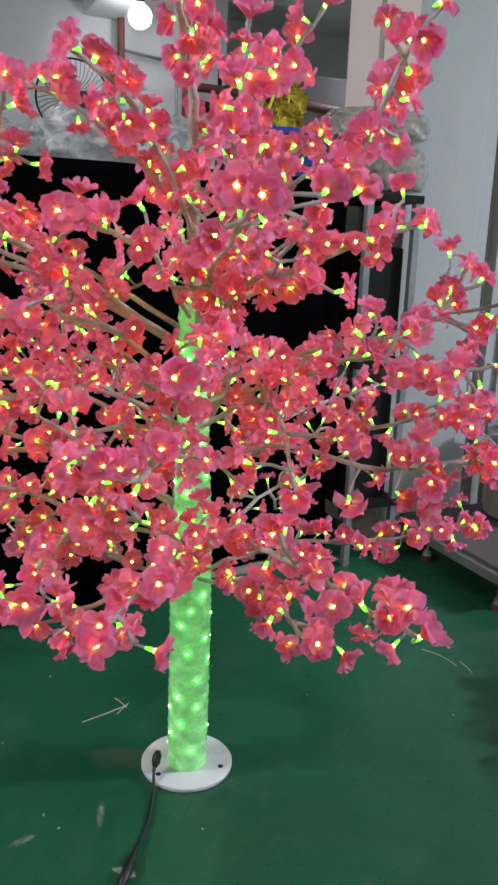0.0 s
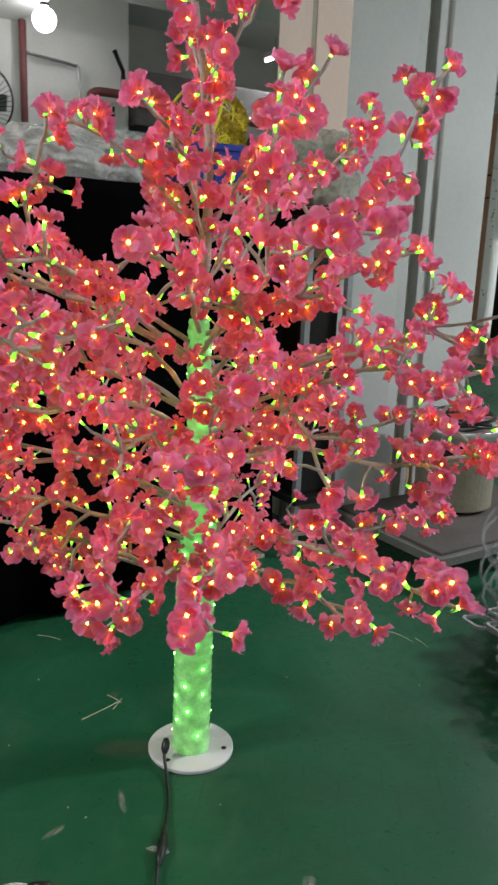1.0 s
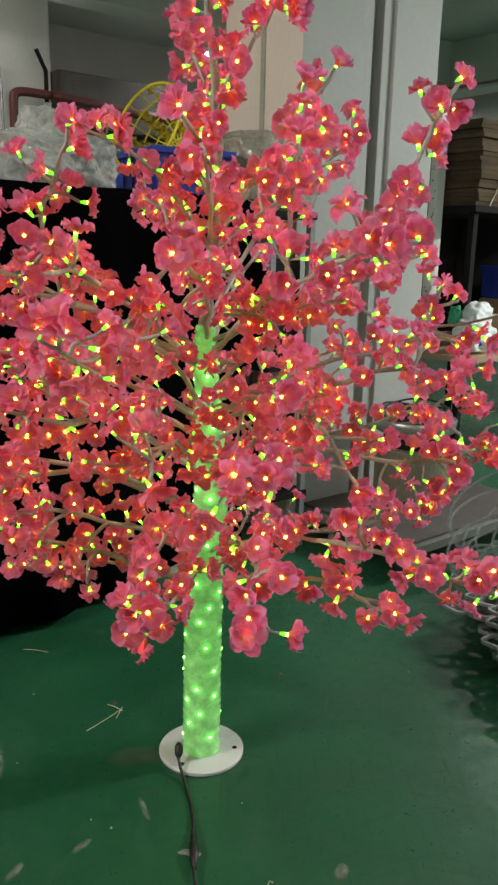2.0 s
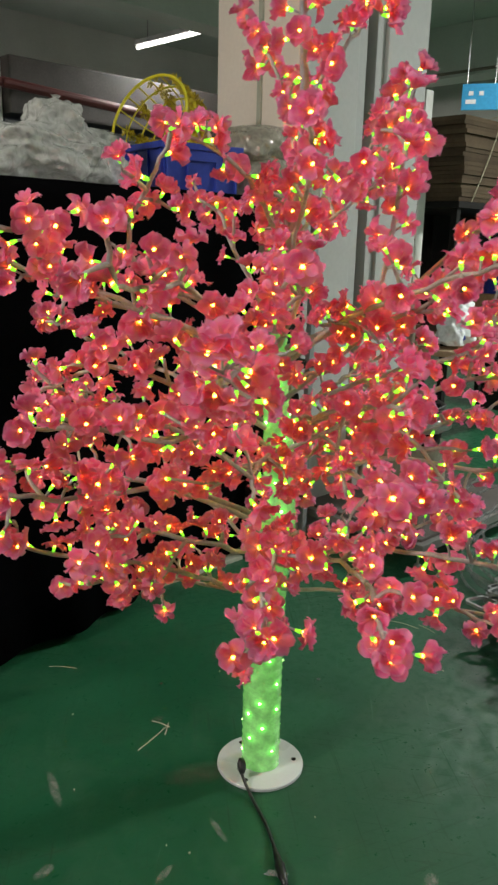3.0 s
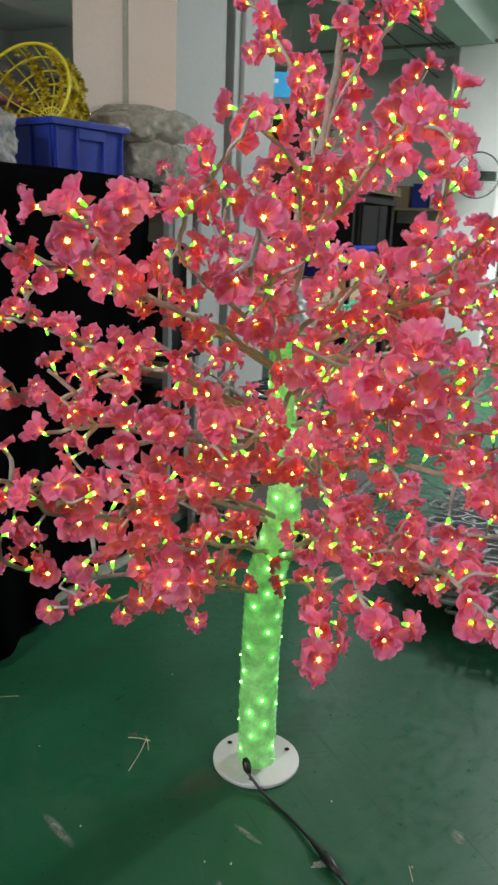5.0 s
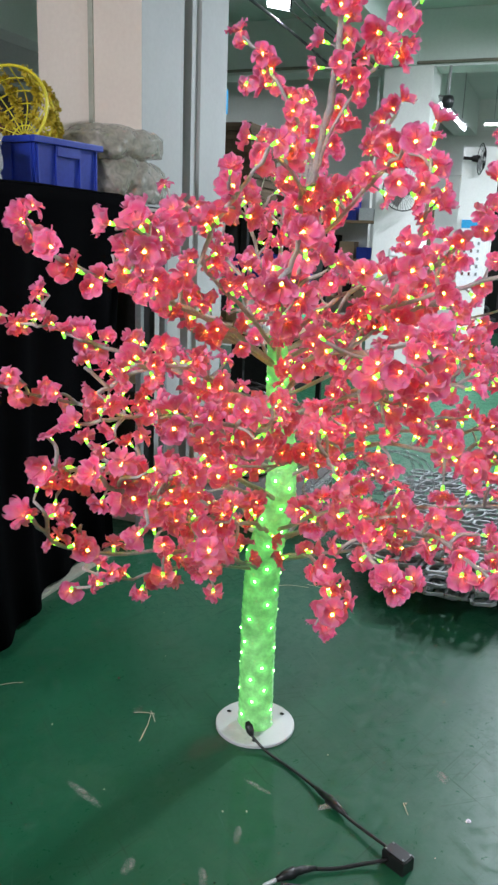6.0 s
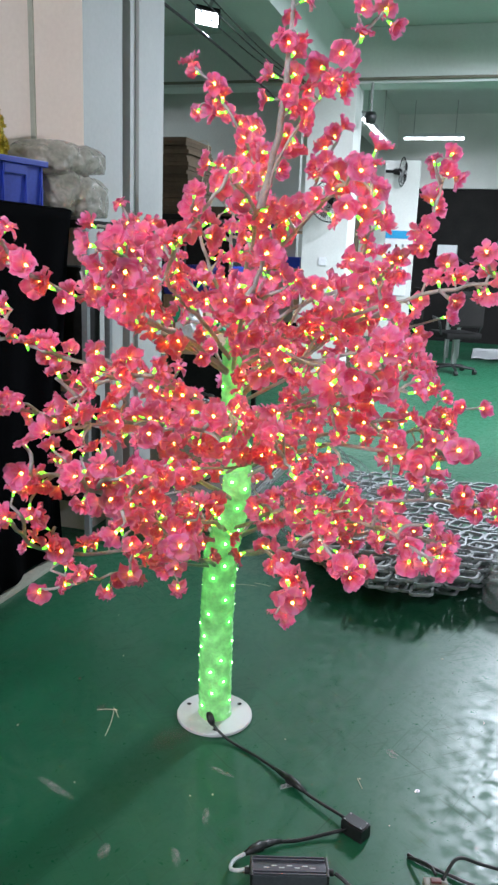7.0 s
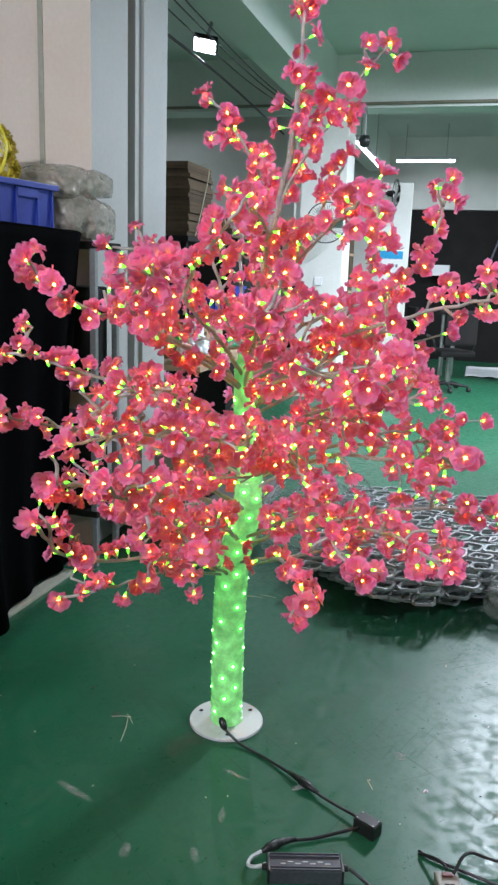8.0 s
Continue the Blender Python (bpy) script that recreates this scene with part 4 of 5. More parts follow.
def sack(name, lumps, material, label, category, rough=0.34, crumple=0.0):
    bm = bmesh.new()
    for k, a in enumerate(lumps):
        lump(bm, *a, seed=3.1 * k + 7, rough=rough, freq=5.0, flat=0.25, segs=64, crumple=crumple)
    ob = mesh_ob(name, bm, material, smooth=True)
    if len(lumps) > 1:
        mod = ob.modifiers.new("join", "REMESH")
        mod.mode, mod.voxel_size, mod.use_smooth_shade = "VOXEL", 0.006, True
    return tagged(ob, label, category)


bag = sack("plastic_bag", [(0.80, 3.22, 1.655, 0.25, 0.20, 0.105), (1.0, 3.24, 1.665, 0.17, 0.16, 0.115), (0.90, 3.2, 1.755, 0.10, 0.10, 0.10)], SACK, "crumpled clear plastic bag of packaging on the cloth", "plastic bag", 0.26, 0.07)
neck = bmesh.new()
lathe(neck, [(0.035, -0.03), (0.016, 0.0), (0.013, 0.012), (0.022, 0.03), (0.036, 0.05), (0.034, 0.052), (0.012, 0.02), (0, 0.018)], 20, pose(0.905, 3.19, 1.845, 14, -10, 0) @ Matrix.Scale(0.55, 4))
for v in neck.verts:
    v.co += Vector((noise.noise(v.co * 40), noise.noise(v.co * 40 + Vector((5, 0, 0))), noise.noise(v.co * 30))) * 0.008
part("gathered_neck", neck, SACK, bag, "twisted neck of the bag", True)
sack("plastic_bag", [(0.30, 3.25, 1.635, 0.22, 0.2, 0.085)], SACK, "flat clear plastic bag lying on the cloth", "plastic bag", 0.26, 0.07)
sack("foam_bag", [(1.86, 3.10, 1.64, 0.185, 0.155, 0.115), (1.93, 2.99, 1.62, 0.12, 0.085, 0.10)], FOAM, "bulging clear bag of grey foam on the rack", "plastic bag", 0.13, 0.02)
sack("foam_bag", [(1.84, 3.12, 1.775, 0.18, 0.17, 0.085), (1.94, 3.0, 1.785, 0.11, 0.08, 0.065)], FOAM, "clear bag of foam stacked on another bag", "plastic bag", 0.13, 0.02)

rack = thing("storage_rack", pose(1.88, 3.1, 0), "narrow steel rack with grey posts and dark load", "rack")
for x, y in ((-0.12, -0.2), (0.1, -0.2), (-0.12, 0.2), (0.1, 0.2)):
    part("post", boxes((x - 0.014, x + 0.014, y - 0.014, y + 0.014, 0, 1.5), bevel=0.002), SHUTTER, rack)
for z in (0.25, 0.85, 1.5):
    part("shelf", boxes((-0.14, 0.12, -0.22, 0.22, z, z + 0.03), bevel=0.003), DARK, rack)
for z in (0.281, 0.881):
    part("load", boxes((-0.10, 0.08, -0.17, 0.2, z, z + 0.45), bevel=0.02), DARK, rack, "dark wrapped bundle")

# ---- crate and basket ----


def crate_mesh(w, d, h):
    """The tapering moulded shell: four walls with a thickness, and a floor."""
    bm = bmesh.new()
    t, k = 0.006, 0.965
    rings = []
    for inset, z in ((0, 0), (0, h), (t, h), (t, t)):
        f = k + (1 - k) * z / h
        x, y = w / 2 * f - inset, d / 2 * f - inset
        rings.append([bm.verts.new((a * x, c * y, z)) for a, c in ((-1, -1), (1, -1), (1, 1), (-1, 1))])
    for p, q in zip(rings, rings[1:]):
        for i in range(4):
            bm.faces.new((p[i], p[(i + 1) % 4], q[(i + 1) % 4], q[i]))
    bm.faces.new(rings[0][::-1]), bm.faces.new(rings[-1])
    return bm


def rim_mesh(w, d, h):
    bm = bmesh.new()
    o = 0.016
    for a in ((-w / 2 - o, w / 2 + o, -d / 2 - o, -d / 2 + 0.004), (-w / 2 - o, w / 2 + o, d / 2 - 0.004, d / 2 + o), (-w / 2 - o, -w / 2 + 0.004, -d / 2 + 0.006, d / 2 - 0.006), (w / 2 - 0.004, w / 2 + o, -d / 2 + 0.006, d / 2 - 0.006)):
        box(bm, *a, h - 0.022, h + 0.002, 0.003)
    return bm


def crate(m, w, d, h, label):
    c = thing("plastic_crate", m, label, "crate")
    part("body", crate_mesh(w, d, h), BLUE, c)
    part("rim", rim_mesh(w, d, h), BLUE, c)
    for side in (-1, 1):
        for x in (-0.46, -0.19, 0.19, 0.46):
            part("rib", boxes((x * w - 0.004, x * w + 0.004, side * (d / 2 + 0.002) - 0.004, side * (d / 2 + 0.002) + 0.004, 0.012, h - 0.023), bevel=0.001), BLUE, c)
        for y in (-0.46, -0.23, 0.0, 0.23, 0.46):
            part("rib", boxes((side * (w / 2 + 0.002) - 0.004, side * (w / 2 + 0.002) + 0.004, y * d - 0.004, y * d + 0.004, 0.012, h - 0.023), bevel=0.001), BLUE, c)
        part("hand_grip", boxes((-0.18 * w, 0.18 * w, side * (d / 2 + 0.004) - 0.004, side * (d / 2 + 0.004) + 0.004, h - 0.062, h - 0.024), bevel=0.003), BLUE, c, "moulded blue hand grip")
    return c


crate(pose(1.497, 3.269, 1.562, 0, 0, -9.3), 0.342, 0.45, 0.19, "blue ribbed plastic crate standing on the cloth")
BASKET_AT = Vector((1.43, 3.315, 1.845))
basket = thing("wire_basket", Matrix.Translation(BASKET_AT) @ Vector((-0.93, -0.16, 0.36)).to_track_quat("Z", "Y").to_matrix().to_4x4(), "yellow plastic lattice basket tipped on edge in a crate", "basket")


def ring(r, z, thick, n=44):
    return tube(bmesh.new(), [(r * math.cos(2 * math.pi * k / n), r * math.sin(2 * math.pi * k / n), z) for k in range(n)], thick, 6, closed=True)


part("rim", ring(0.192, 0.03, 0.006), YELLOW, basket)
for r, z in ((0.185, -0.045), (0.172, -0.115), (0.14, -0.155), (0.095, -0.163), (0.05, -0.165)):
    part("hoop", ring(r, z, 0.0035), YELLOW, basket)
for k in range(20):
    a = 2 * math.pi * k / 20
    part("rib", tube(bmesh.new(), [(r * math.cos(a), r * math.sin(a), z) for r, z in ((0.192, 0.03), (0.185, -0.045), (0.172, -0.115), (0.14, -0.155), (0.095, -0.163), (0.015, -0.165))], 0.003, 5), YELLOW, basket)


def tuft_mass(n, place, r):
    """Many small spiky yellow blossoms heaped together."""
    bm = bmesh.new()
    for _ in range(n):
        c, d = place(r)
        q = d.to_track_quat("Z", "Y").to_matrix()
        for k in range(6):
            a = k * 1.047 + r.random()
            u, s = Vector((math.cos(a), math.sin(a), 0.5)), Vector((-math.sin(a), math.cos(a), 0))
            l = r.uniform(0.012, 0.021)
            vs = [bm.verts.new(c + q @ p) for p in (Vector((0, 0, 0)), u * l * 0.6 + s * 0.004, u * l, u * l * 0.6 - s * 0.004)]
            bm.faces.new(vs)
    return bm


def on_basket(r):
    """A place on the lower, outer side of the bowl."""
    back = basket.matrix_world.inverted().to_3x3()
    for _ in range(50):
        rad, z = r.choice(((0.197, 0.0), (0.192, -0.045), (0.186, -0.08), (0.178, -0.115), (0.16, -0.14), (0.14, -0.155), (0.11, -0.161), (0.08, -0.163)))
        a = 2 * math.pi * r.randrange(10) / 10 + r.uniform(-0.09, 0.09)
        p = Vector((rad * math.cos(a), rad * math.sin(a), z))
        w = basket.matrix_world.to_3x3() @ p
        if w.x * 0.9 - w.y * 0.35 - w.z * 0.5 > r.uniform(-0.10, 0.08):
            break
    d = Vector((r.uniform(-1, 1), r.uniform(-1, 1), r.uniform(-1, 1)))
    return p + 0.008 * d, back @ (Vector((-0.8, -0.5, 0.3)) + d).normalized()


tagged(part("yellow_blossoms", tuft_mass(1150, on_basket, random.Random(3)), OCHRE, basket, "spiky yellow plastic blossoms"), kind="stuff")

# ---- brown board stack on its bench, and what stands round it ----
bench = thing("steel_bench", pose(3.15, 3.1, 0), "dark steel bench with a high shelf carrying boards", "bench")
for x in (0.27, 1.2, 2.05):
    for y in (0.0, 0.75):
        part("leg", boxes((x - 0.02, x + 0.02, y - 0.02, y + 0.02, 0, 1.6), bevel=0.003), DARK, bench)
part("top_shelf", boxes((0.23, 2.1, -0.04, 0.8, 1.6, 1.635), bevel=0.003), DARK, bench)
part("worktop", boxes((0.06, 2.1, -0.20, 0.8, 0.78, 0.815), bevel=0.003), CARD, bench)
part("back_panel", boxes((0.23, 2.1, 0.78, 0.8, 0.82, 1.6)), DARK, bench)
stack = thing("board_stack", pose(3.40, 3.07, 1.637), "stack of worn dark brown boards tied on the shelf", "boards")
for k in range(19):
    dx = rng.uniform(-0.012, 0.012)
    part("board", boxes((dx, 0.46 + dx, rng.uniform(-0.01, 0.01), 0.6, 0.024 * k, 0.024 * k + 0.0232), bevel=0.0012), BROWN, stack)
post = thing("peeling_post", pose(3.33, 3.298, 0.816), "white painted post with flaking paint beside the shelf", "post")
part("shaft", boxes((-0.035, 0.035, -0.026, 0.026, 0, 1.41), bevel=0.006), WALL, post)
r6 = random.Random(12)
for k in range(20):
    y, z, w = r6.uniform(-0.018, 0.018), r6.uniform(0.3, 1.38), r6.uniform(0.003, 0.008)
    part("bare_patch", boxes((-0.0362, -0.0352, y - w, y + w, z, z + r6.uniform(0.004, 0.012))), DRUM, post, "bare patch in the paint")
plank = thing("wood_strip", pose(3.32, 3.352, 0.816), "orange-brown wooden strip leaning beside a white post", "plank")
part("strip", boxes((-0.012, 0.012, -0.022, 0.022, 0, 1.30), bevel=0.003), PLY, plank)
for z in (0.86, 0.98):
    part("nail", boxes((-0.014, -0.0125, -0.015, 0.015, z, z + 0.008)), DARK, plank)
part("string", tube(bmesh.new(), smooth_path([(0.1, -0.016, 0.0), (0.22, -0.018, 0.2), (0.34, -0.016, 0.46), (0.35, 0.1, 0.462)], 4), 0.003, 5), STRAW, stack, "pale tying string")
crate(pose(4.89, 3.37, 1.085), 0.46, 0.36, 0.21, "blue plastic crate standing on a carton")
crate(pose(4.41, 3.37, 1.085), 0.42, 0.36, 0.21, "blue plastic crate among goods on the bench")


def carton(x, y, z, w, d, h, turn, label):
    c = thing("carton", pose(x, y, z, 0, 0, turn), label, "box")
    part("body", boxes((-w / 2, w / 2, -d / 2, d / 2, 0, h), bevel=0.004), CARD, c)
    part("tape", boxes((-w / 2 - 0.001, w / 2 + 0.001, -0.025, 0.025, h + 0.0005, h + 0.0015)), POSTER, c, "pale packing tape")
    return c


carton(4.41, 3.37, 0.817, 0.44, 0.36, 0.266, 0, "brown cardboard carton under a blue crate")
carton(4.89, 3.37, 0.817, 0.48, 0.36, 0.266, 0, "brown cardboard carton on the bench")
paper = sack("white_sack", [(3.42, 3.03, 0.905, 0.12, 0.09, 0.095), (3.47, 3.05, 1.02, 0.08, 0.06, 0.075)], POSTERBAG, "crumpled white paper sack with a blue print on the bench", "sack")
part("print_patch", lump(bmesh.new(), 3.37, 2.965, 0.90, 0.04, 0.022, 0.036, segs=16), BLUE, paper, "blue printed patch", True)
sack("green_cloth", [(3.37, 3.13, 1.01, 0.03, 0.035, 0.065)], GREEN_CLOTH, "crumpled sea-green cloth hanging over a paper sack", "cloth", 0.3)
can = thing("paint_can", pose(3.27, 3.33, 0.816), "grey metal can with an open rim on the bench", "can")
part("shell", lathe(bmesh.new(), [(0, 0), (0.085, 0), (0.085, 0.16), (0.09, 0.166), (0.085, 0.172), (0.08, 0.166), (0.08, 0.02), (0, 0.02)], 32), STEEL, can)
carton(3.80, 3.16, 0.817, 0.3, 0.24, 0.19, 8, "small brown carton behind the paper sack")
sack("green_cloth", [(4.5, 3.12, 0.86, 0.28, 0.045, 0.045)], GREEN_CLOTH, "folded green and white cloth on the bench", "cloth", 0.3)

# ---- low trolley with a drum beside the pillar ----
trolley = thing("machine_table", pose(2.05, 2.99, 0), "low grey steel table on levelling feet beside the pillar", "machine table")
part("deck", boxes((0, 1.05, -0.71, 0, 0.120, 0.158), bevel=0.003), DECK, trolley)
part("riser_plate", boxes((0.03, 1.03, -0.68, -0.01, 0.1585, 0.172), bevel=0.003), ROLLBOX, trolley, "dark steel plate")
for x, y in ((0.05, -0.66), (0.09, -0.16), (0.95, -0.12), (0.95, -0.66)):
    foot = part("levelling_foot", lathe(bmesh.new(), [(0, 0.022), (0.022, 0.022), (0.016, 0.045), (0.006, 0.05), (0.006, 0.12), (0, 0.12)], 14, pose(x, y, 0)), STEEL, trolley, "steel levelling foot")
    part("foot_pad", lathe(bmesh.new(), [(0, 0), (0.026, 0), (0.024, 0.021), (0, 0.021)], 16, pose(x, y, 0)), RED, foot, "red rubber pad")
drum = thing("bowl_feeder", pose(2.60, 2.75, 0.173), "beige vibrating feeder with a steel bowl on the table", "machine")
part("foot_ring", lathe(bmesh.new(), [(0, 0), (0.16, 0), (0.16, 0.018), (0, 0.018)], 40), DARK, drum)
part("shell", lathe(bmesh.new(), [(0, 0.019), (0.182, 0.019), (0.186, 0.024), (0.186, 0.262), (0.181, 0.268), (0, 0.268)], 48), DRUM, drum)
for a in (3.5, 4.2, 4.9):
    part("bolt", lathe(bmesh.new(), [(0, 0), (0.006, 0), (0.006, 0.005), (0, 0.005)], 8, pose(0.17 * math.cos(a), 0.17 * math.sin(a), 0.2682)), STEEL, drum)
part("neck", lathe(bmesh.new(), [(0, 0.269), (0.15, 0.269), (0.15, 0.335), (0, 0.335)], 40), DARK, drum)
part("bowl", lathe(bmesh.new(), [(0, 0.336), (0.17, 0.336), (0.198, 0.35), (0.205, 0.405), (0.20, 0.41), (0.192, 0.385), (0.15, 0.36), (0, 0.352)], 48), STEEL, drum, "polished steel bowl", True)
r8 = random.Random(5)
for k in range(6):
    rad, ph = r8.uniform(0.09, 0.165), r8.uniform(0, 6)
    part("cable", tube(bmesh.new(), [(rad * math.cos(a * 0.2618), rad * math.sin(a * 0.2618), 0.40 + 0.012 * k + 0.014 * math.sin(a * 0.5236 + ph)) for a in range(24)], 0.006, 6, closed=True), CABLE, drum, "black cable coiled on the bowl", True)

# ---- coil of clear tubing and the heap of links ----
coil = thing("tubing_coil", pose(2.36, 1.98, 0), "coils of clear plastic tubing heaped on the floor", "tubing")
for k in range(16):
    rad = r8.uniform(0.17, 0.27)
    tilt = pose(r8.uniform(-0.05, 0.08), r8.uniform(-0.1, 0.05), 0.016 + 0.021 * k, r8.uniform(-14, 14), r8.uniform(-14, 14) - (2.2 * k), 0)
    pts = [tilt @ Vector((rad * math.cos(a * 0.2618), rad * math.sin(a * 0.2618), 0.01 * math.sin(a * 0.7 + k))) for a in range(24)]
    low = min(p.z for p in pts)
    pts = [p + Vector((0, 0, max(0, 0.012 - low))) for p in pts]
    part("turn", tube(bmesh.new(), pts, 0.0068, 8, closed=True), FILMTUBE, coil, smooth=True)


def link_mesh(k):
    """A diamond-shaped plastic link: a flat bar bent round into a ring."""
    r = random.Random(50 + k)
    bm = bmesh.new()
    w, h, t, d = r.uniform(0.068, 0.078), r.uniform(0.054, 0.064), 0.0095, 0.011
    outline = []
    for a, b in (((w, 0), (0, h)), ((0, h), (-w, 0)), ((-w, 0), (0, -h)), ((0, -h), (w, 0))):
        for f in (0.16, 0.84):
            outline.append(Vector((a[0] + (b[0] - a[0]) * f, a[1] + (b[1] - a[1]) * f, 0)))
    n = len(outline)
    rings = []
    for p in outline:
        o = p.normalized() * t
        rings.append([bm.verts.new(q) for q in (p + Vector((0, 0, -d / 2)), p + Vector((0, 0, d / 2)), p - o * 1.25 + Vector((0, 0, d / 2)), p - o * 1.25 + Vector((0, 0, -d / 2)))])
    for i in range(n):
        a, b = rings[i], rings[(i + 1) % n]
        for j in range(4):
            bm.faces.new((a[j], b[j], b[(j + 1) % 4], a[(j + 1) % 4]))
    return bm


LINKS = [shared(link_mesh(k), "link", CHAIN, False) for k in range(5)]
heap = thing("link_heap", pose(0, 0, 0), "heap of grey plastic diamond links on the floor", "plastic links")


def heap_front(y):
    """Where the foremost links lie at y, with a bulge towards the tree."""
    return 1.56 + max(0, y - 1.45) * 0.62 + min(0.30, max(0, 1.33 - y) * 1.15) + 0.04 * noise.noise((y * 4, 0, 0))


def fill_heap():
    """Layers of links, staggered like nets; the middle layers stick out over the lowest ones."""
    r = random.Random(21)
    spots = []
    for layer in range(10):
        z = 0.012 + 0.024 * layer
        back = 0.26 * max(0, 1 - z / 0.11) + 0.9 * max(0, z - 0.15)
        turn, ox, oy = r.gauss(-50, 9), r.uniform(0, 0.12), r.uniform(0, 0.1)
        for i in range(14):
            for k in range(26):
                x, y = 1.5 + ox + 0.118 * i, -0.5 + oy + 0.098 * k + (0.05 if i % 2 else 0)
                e = x - heap_front(y) - back - r.uniform(0, 0.06)
                if e < 0 or (layer < 8 and e > 0.34) or x > 2.95 or y > 1.97 - 0.6 * z:
                    continue
                m = pose(x + r.gauss(0, 0.010), y + r.gauss(0, 0.010), z + r.uniform(-0.003, 0.003), r.gauss(0, 3), r.gauss(0, 3), turn + r.gauss(0, 7))
                spots.append((x - 0.2 * y, m, r.randrange(5)))
    spots.sort(key=lambda e: e[0])
    for _, m, k in spots[:300]:
        ob = new("link", LINKS[k])
        ob.parent = heap
        ob.matrix_local = m
    co, faces, base = [], [], 0
    for _, m, k in spots[300:]:
        me = LINKS[k]
        for v in me.vertices:
            co.append(tuple(m @ v.co))
        faces += [tuple(i + base for i in f.vertices) for f in me.polygons]
        base += len(me.vertices)
    me = bpy.data.meshes.new("link_mass")
    me.from_pydata(co, [], faces)
    me.materials.append(CHAIN)
    ob = new("link_mass", me)
    ob.parent = heap
    tagged(ob, "grey plastic links", kind="stuff")


fill_heap()
sack("film_wrap", [(1.86, 0.98, 0.075, 0.16, 0.11, 0.075), (1.93, 1.0, 0.15, 0.1, 0.09, 0.06)], FILM, "crumpled clear wrapping lying against the heap of links", "plastic film", 0.14)

# ---- cable, controller and driver on the floor ----
cord = thing("tree_cable", pose(0, 0, 0), "thin black cord running from the tree to a controller", "cord")
part("cable", tube(bmesh.new(), smooth_path([(0.597, 1.872, 0.045), (0.585, 1.855, 0.03), (0.565, 1.80, 0.008), (0.52, 1.70, 0.006), (0.455, 1.60, 0.012), (0.40, 1.52, 0.012), (0.350, 1.43, 0.016), (0.332, 1.40, 0.018)], 6), 0.0042, 8), CABLE, cord, smooth=True)
part("plug", tube(bmesh.new(), [(0.604, 1.882, 0.062), (0.600, 1.876, 0.052), (0.594, 1.868, 0.040), (0.588, 1.860, 0.032)], [0.006, 0.0115, 0.0115, 0.006], 12), CABLE, cord, "black moulded plug", True)
part("connector", tube(bmesh.new(), [(0.478, 1.635, 0.012), (0.460, 1.607, 0.013), (0.450, 1.592, 0.013), (0.449, 1.590, 0.013), (0.430, 1.563, 0.013), (0.410, 1.532, 0.012)], [0.005, 0.0085, 0.009, 0.0125, 0.0105, 0.005], 12), CABLE, cord, "black screw connector", True)
controller = thing("controller", pose(0.311, 1.381, 0, 0, 0, 62.6), "small black controller box on the floor", "controller")
part("case", boxes((-0.032, 0.032, -0.020, 0.020, 0, 0.036), bevel=0.003), CABLE, controller)
part("cover", boxes((-0.0295, 0.0295, -0.0175, 0.0175, 0.0362, 0.0392), bevel=0.0012), CABLE, controller, "screwed black cover")
for x, y in ((-0.025, -0.013), (0.025, -0.013), (-0.025, 0.013), (0.025, 0.013)):
    part("screw", lathe(bmesh.new(), [(0, 0.0402), (0.0022, 0.0402), (0.0026, 0.0394), (0, 0.0394)], 10, pose(x, y, 0)), STEEL, controller)
lead = thing("supply_lead", pose(0, 0, 0), "black and grey lead joining driver and controller", "cord")
part("cable", tube(bmesh.new(), smooth_path([(0.302, 1.40, 0.018), (0.275, 1.45, 0.01), (0.235, 1.51, 0.007), (0.205, 1.565, 0.01), (0.175, 1.60, 0.012)], 6), 0.0045, 8), CABLE, lead, smooth=True)
part("connector", tube(bmesh.new(), [(0.213, 1.550, 0.012), (0.195, 1.574, 0.014), (0.180, 1.590, 0.014), (0.179, 1.591, 0.014), (0.160, 1.608, 0.014), (0.142, 1.622, 0.012)], [0.005, 0.009, 0.0095, 0.013, 0.0105, 0.005], 12), CABLE, lead, "black screw connector", True)
part("grey_cable", tube(bmesh.new(), smooth_path([(0.142, 1.622, 0.012), (0.115, 1.640, 0.012), (0.085, 1.640, 0.015), (0.075, 1.622, 0.022), (0.082, 1.605, 0.024), (0.092, 1.598, 0.024)], 6), 0.0048, 8), GREYCABLE, lead, "grey sheathed cable", True)
driver = thing("led_driver", pose(0.112, 1.505, 0, 0, 0, -73), "grey finned metal lamp driver on the floor", "power supply")
part("housing", boxes((-0.087, 0.087, -0.030, 0.030, 0, 0.036), bevel=0.003), DRIVER, driver)
for k in (0, 1, 5, 6):
    part("fin", boxes((-0.084, 0.084, -0.0285 + 0.0088 * k, -0.0255 + 0.0088 * k, 0.0362, 0.0405)), DRIVER, driver)
for k in range(7):
    part("print_bar", boxes((-0.06 + 0.018 * k, -0.047 + 0.018 * k, -0.006 + 0.006 * (k % 2), -0.003 + 0.006 * (k % 2), 0.0362, 0.0367)), GREYCABLE, driver, "unreadable pale print")
for s in (-1, 1):
    part("end_cap", boxes((s * 0.0885 - 0.003, s * 0.0885 + 0.003, -0.031, 0.031, 0, 0.038), bevel=0.0015), CABLE, driver)
    part("gland", tube(bmesh.new(), [(s * 0.09, 0, 0.022), (s * 0.104, 0, 0.022)], 0.008, 12), CABLE, driver, "black cable gland")
mains = thing("mains_cable", pose(0, 0, 0), "black mains cable trailing from the driver", "cord")
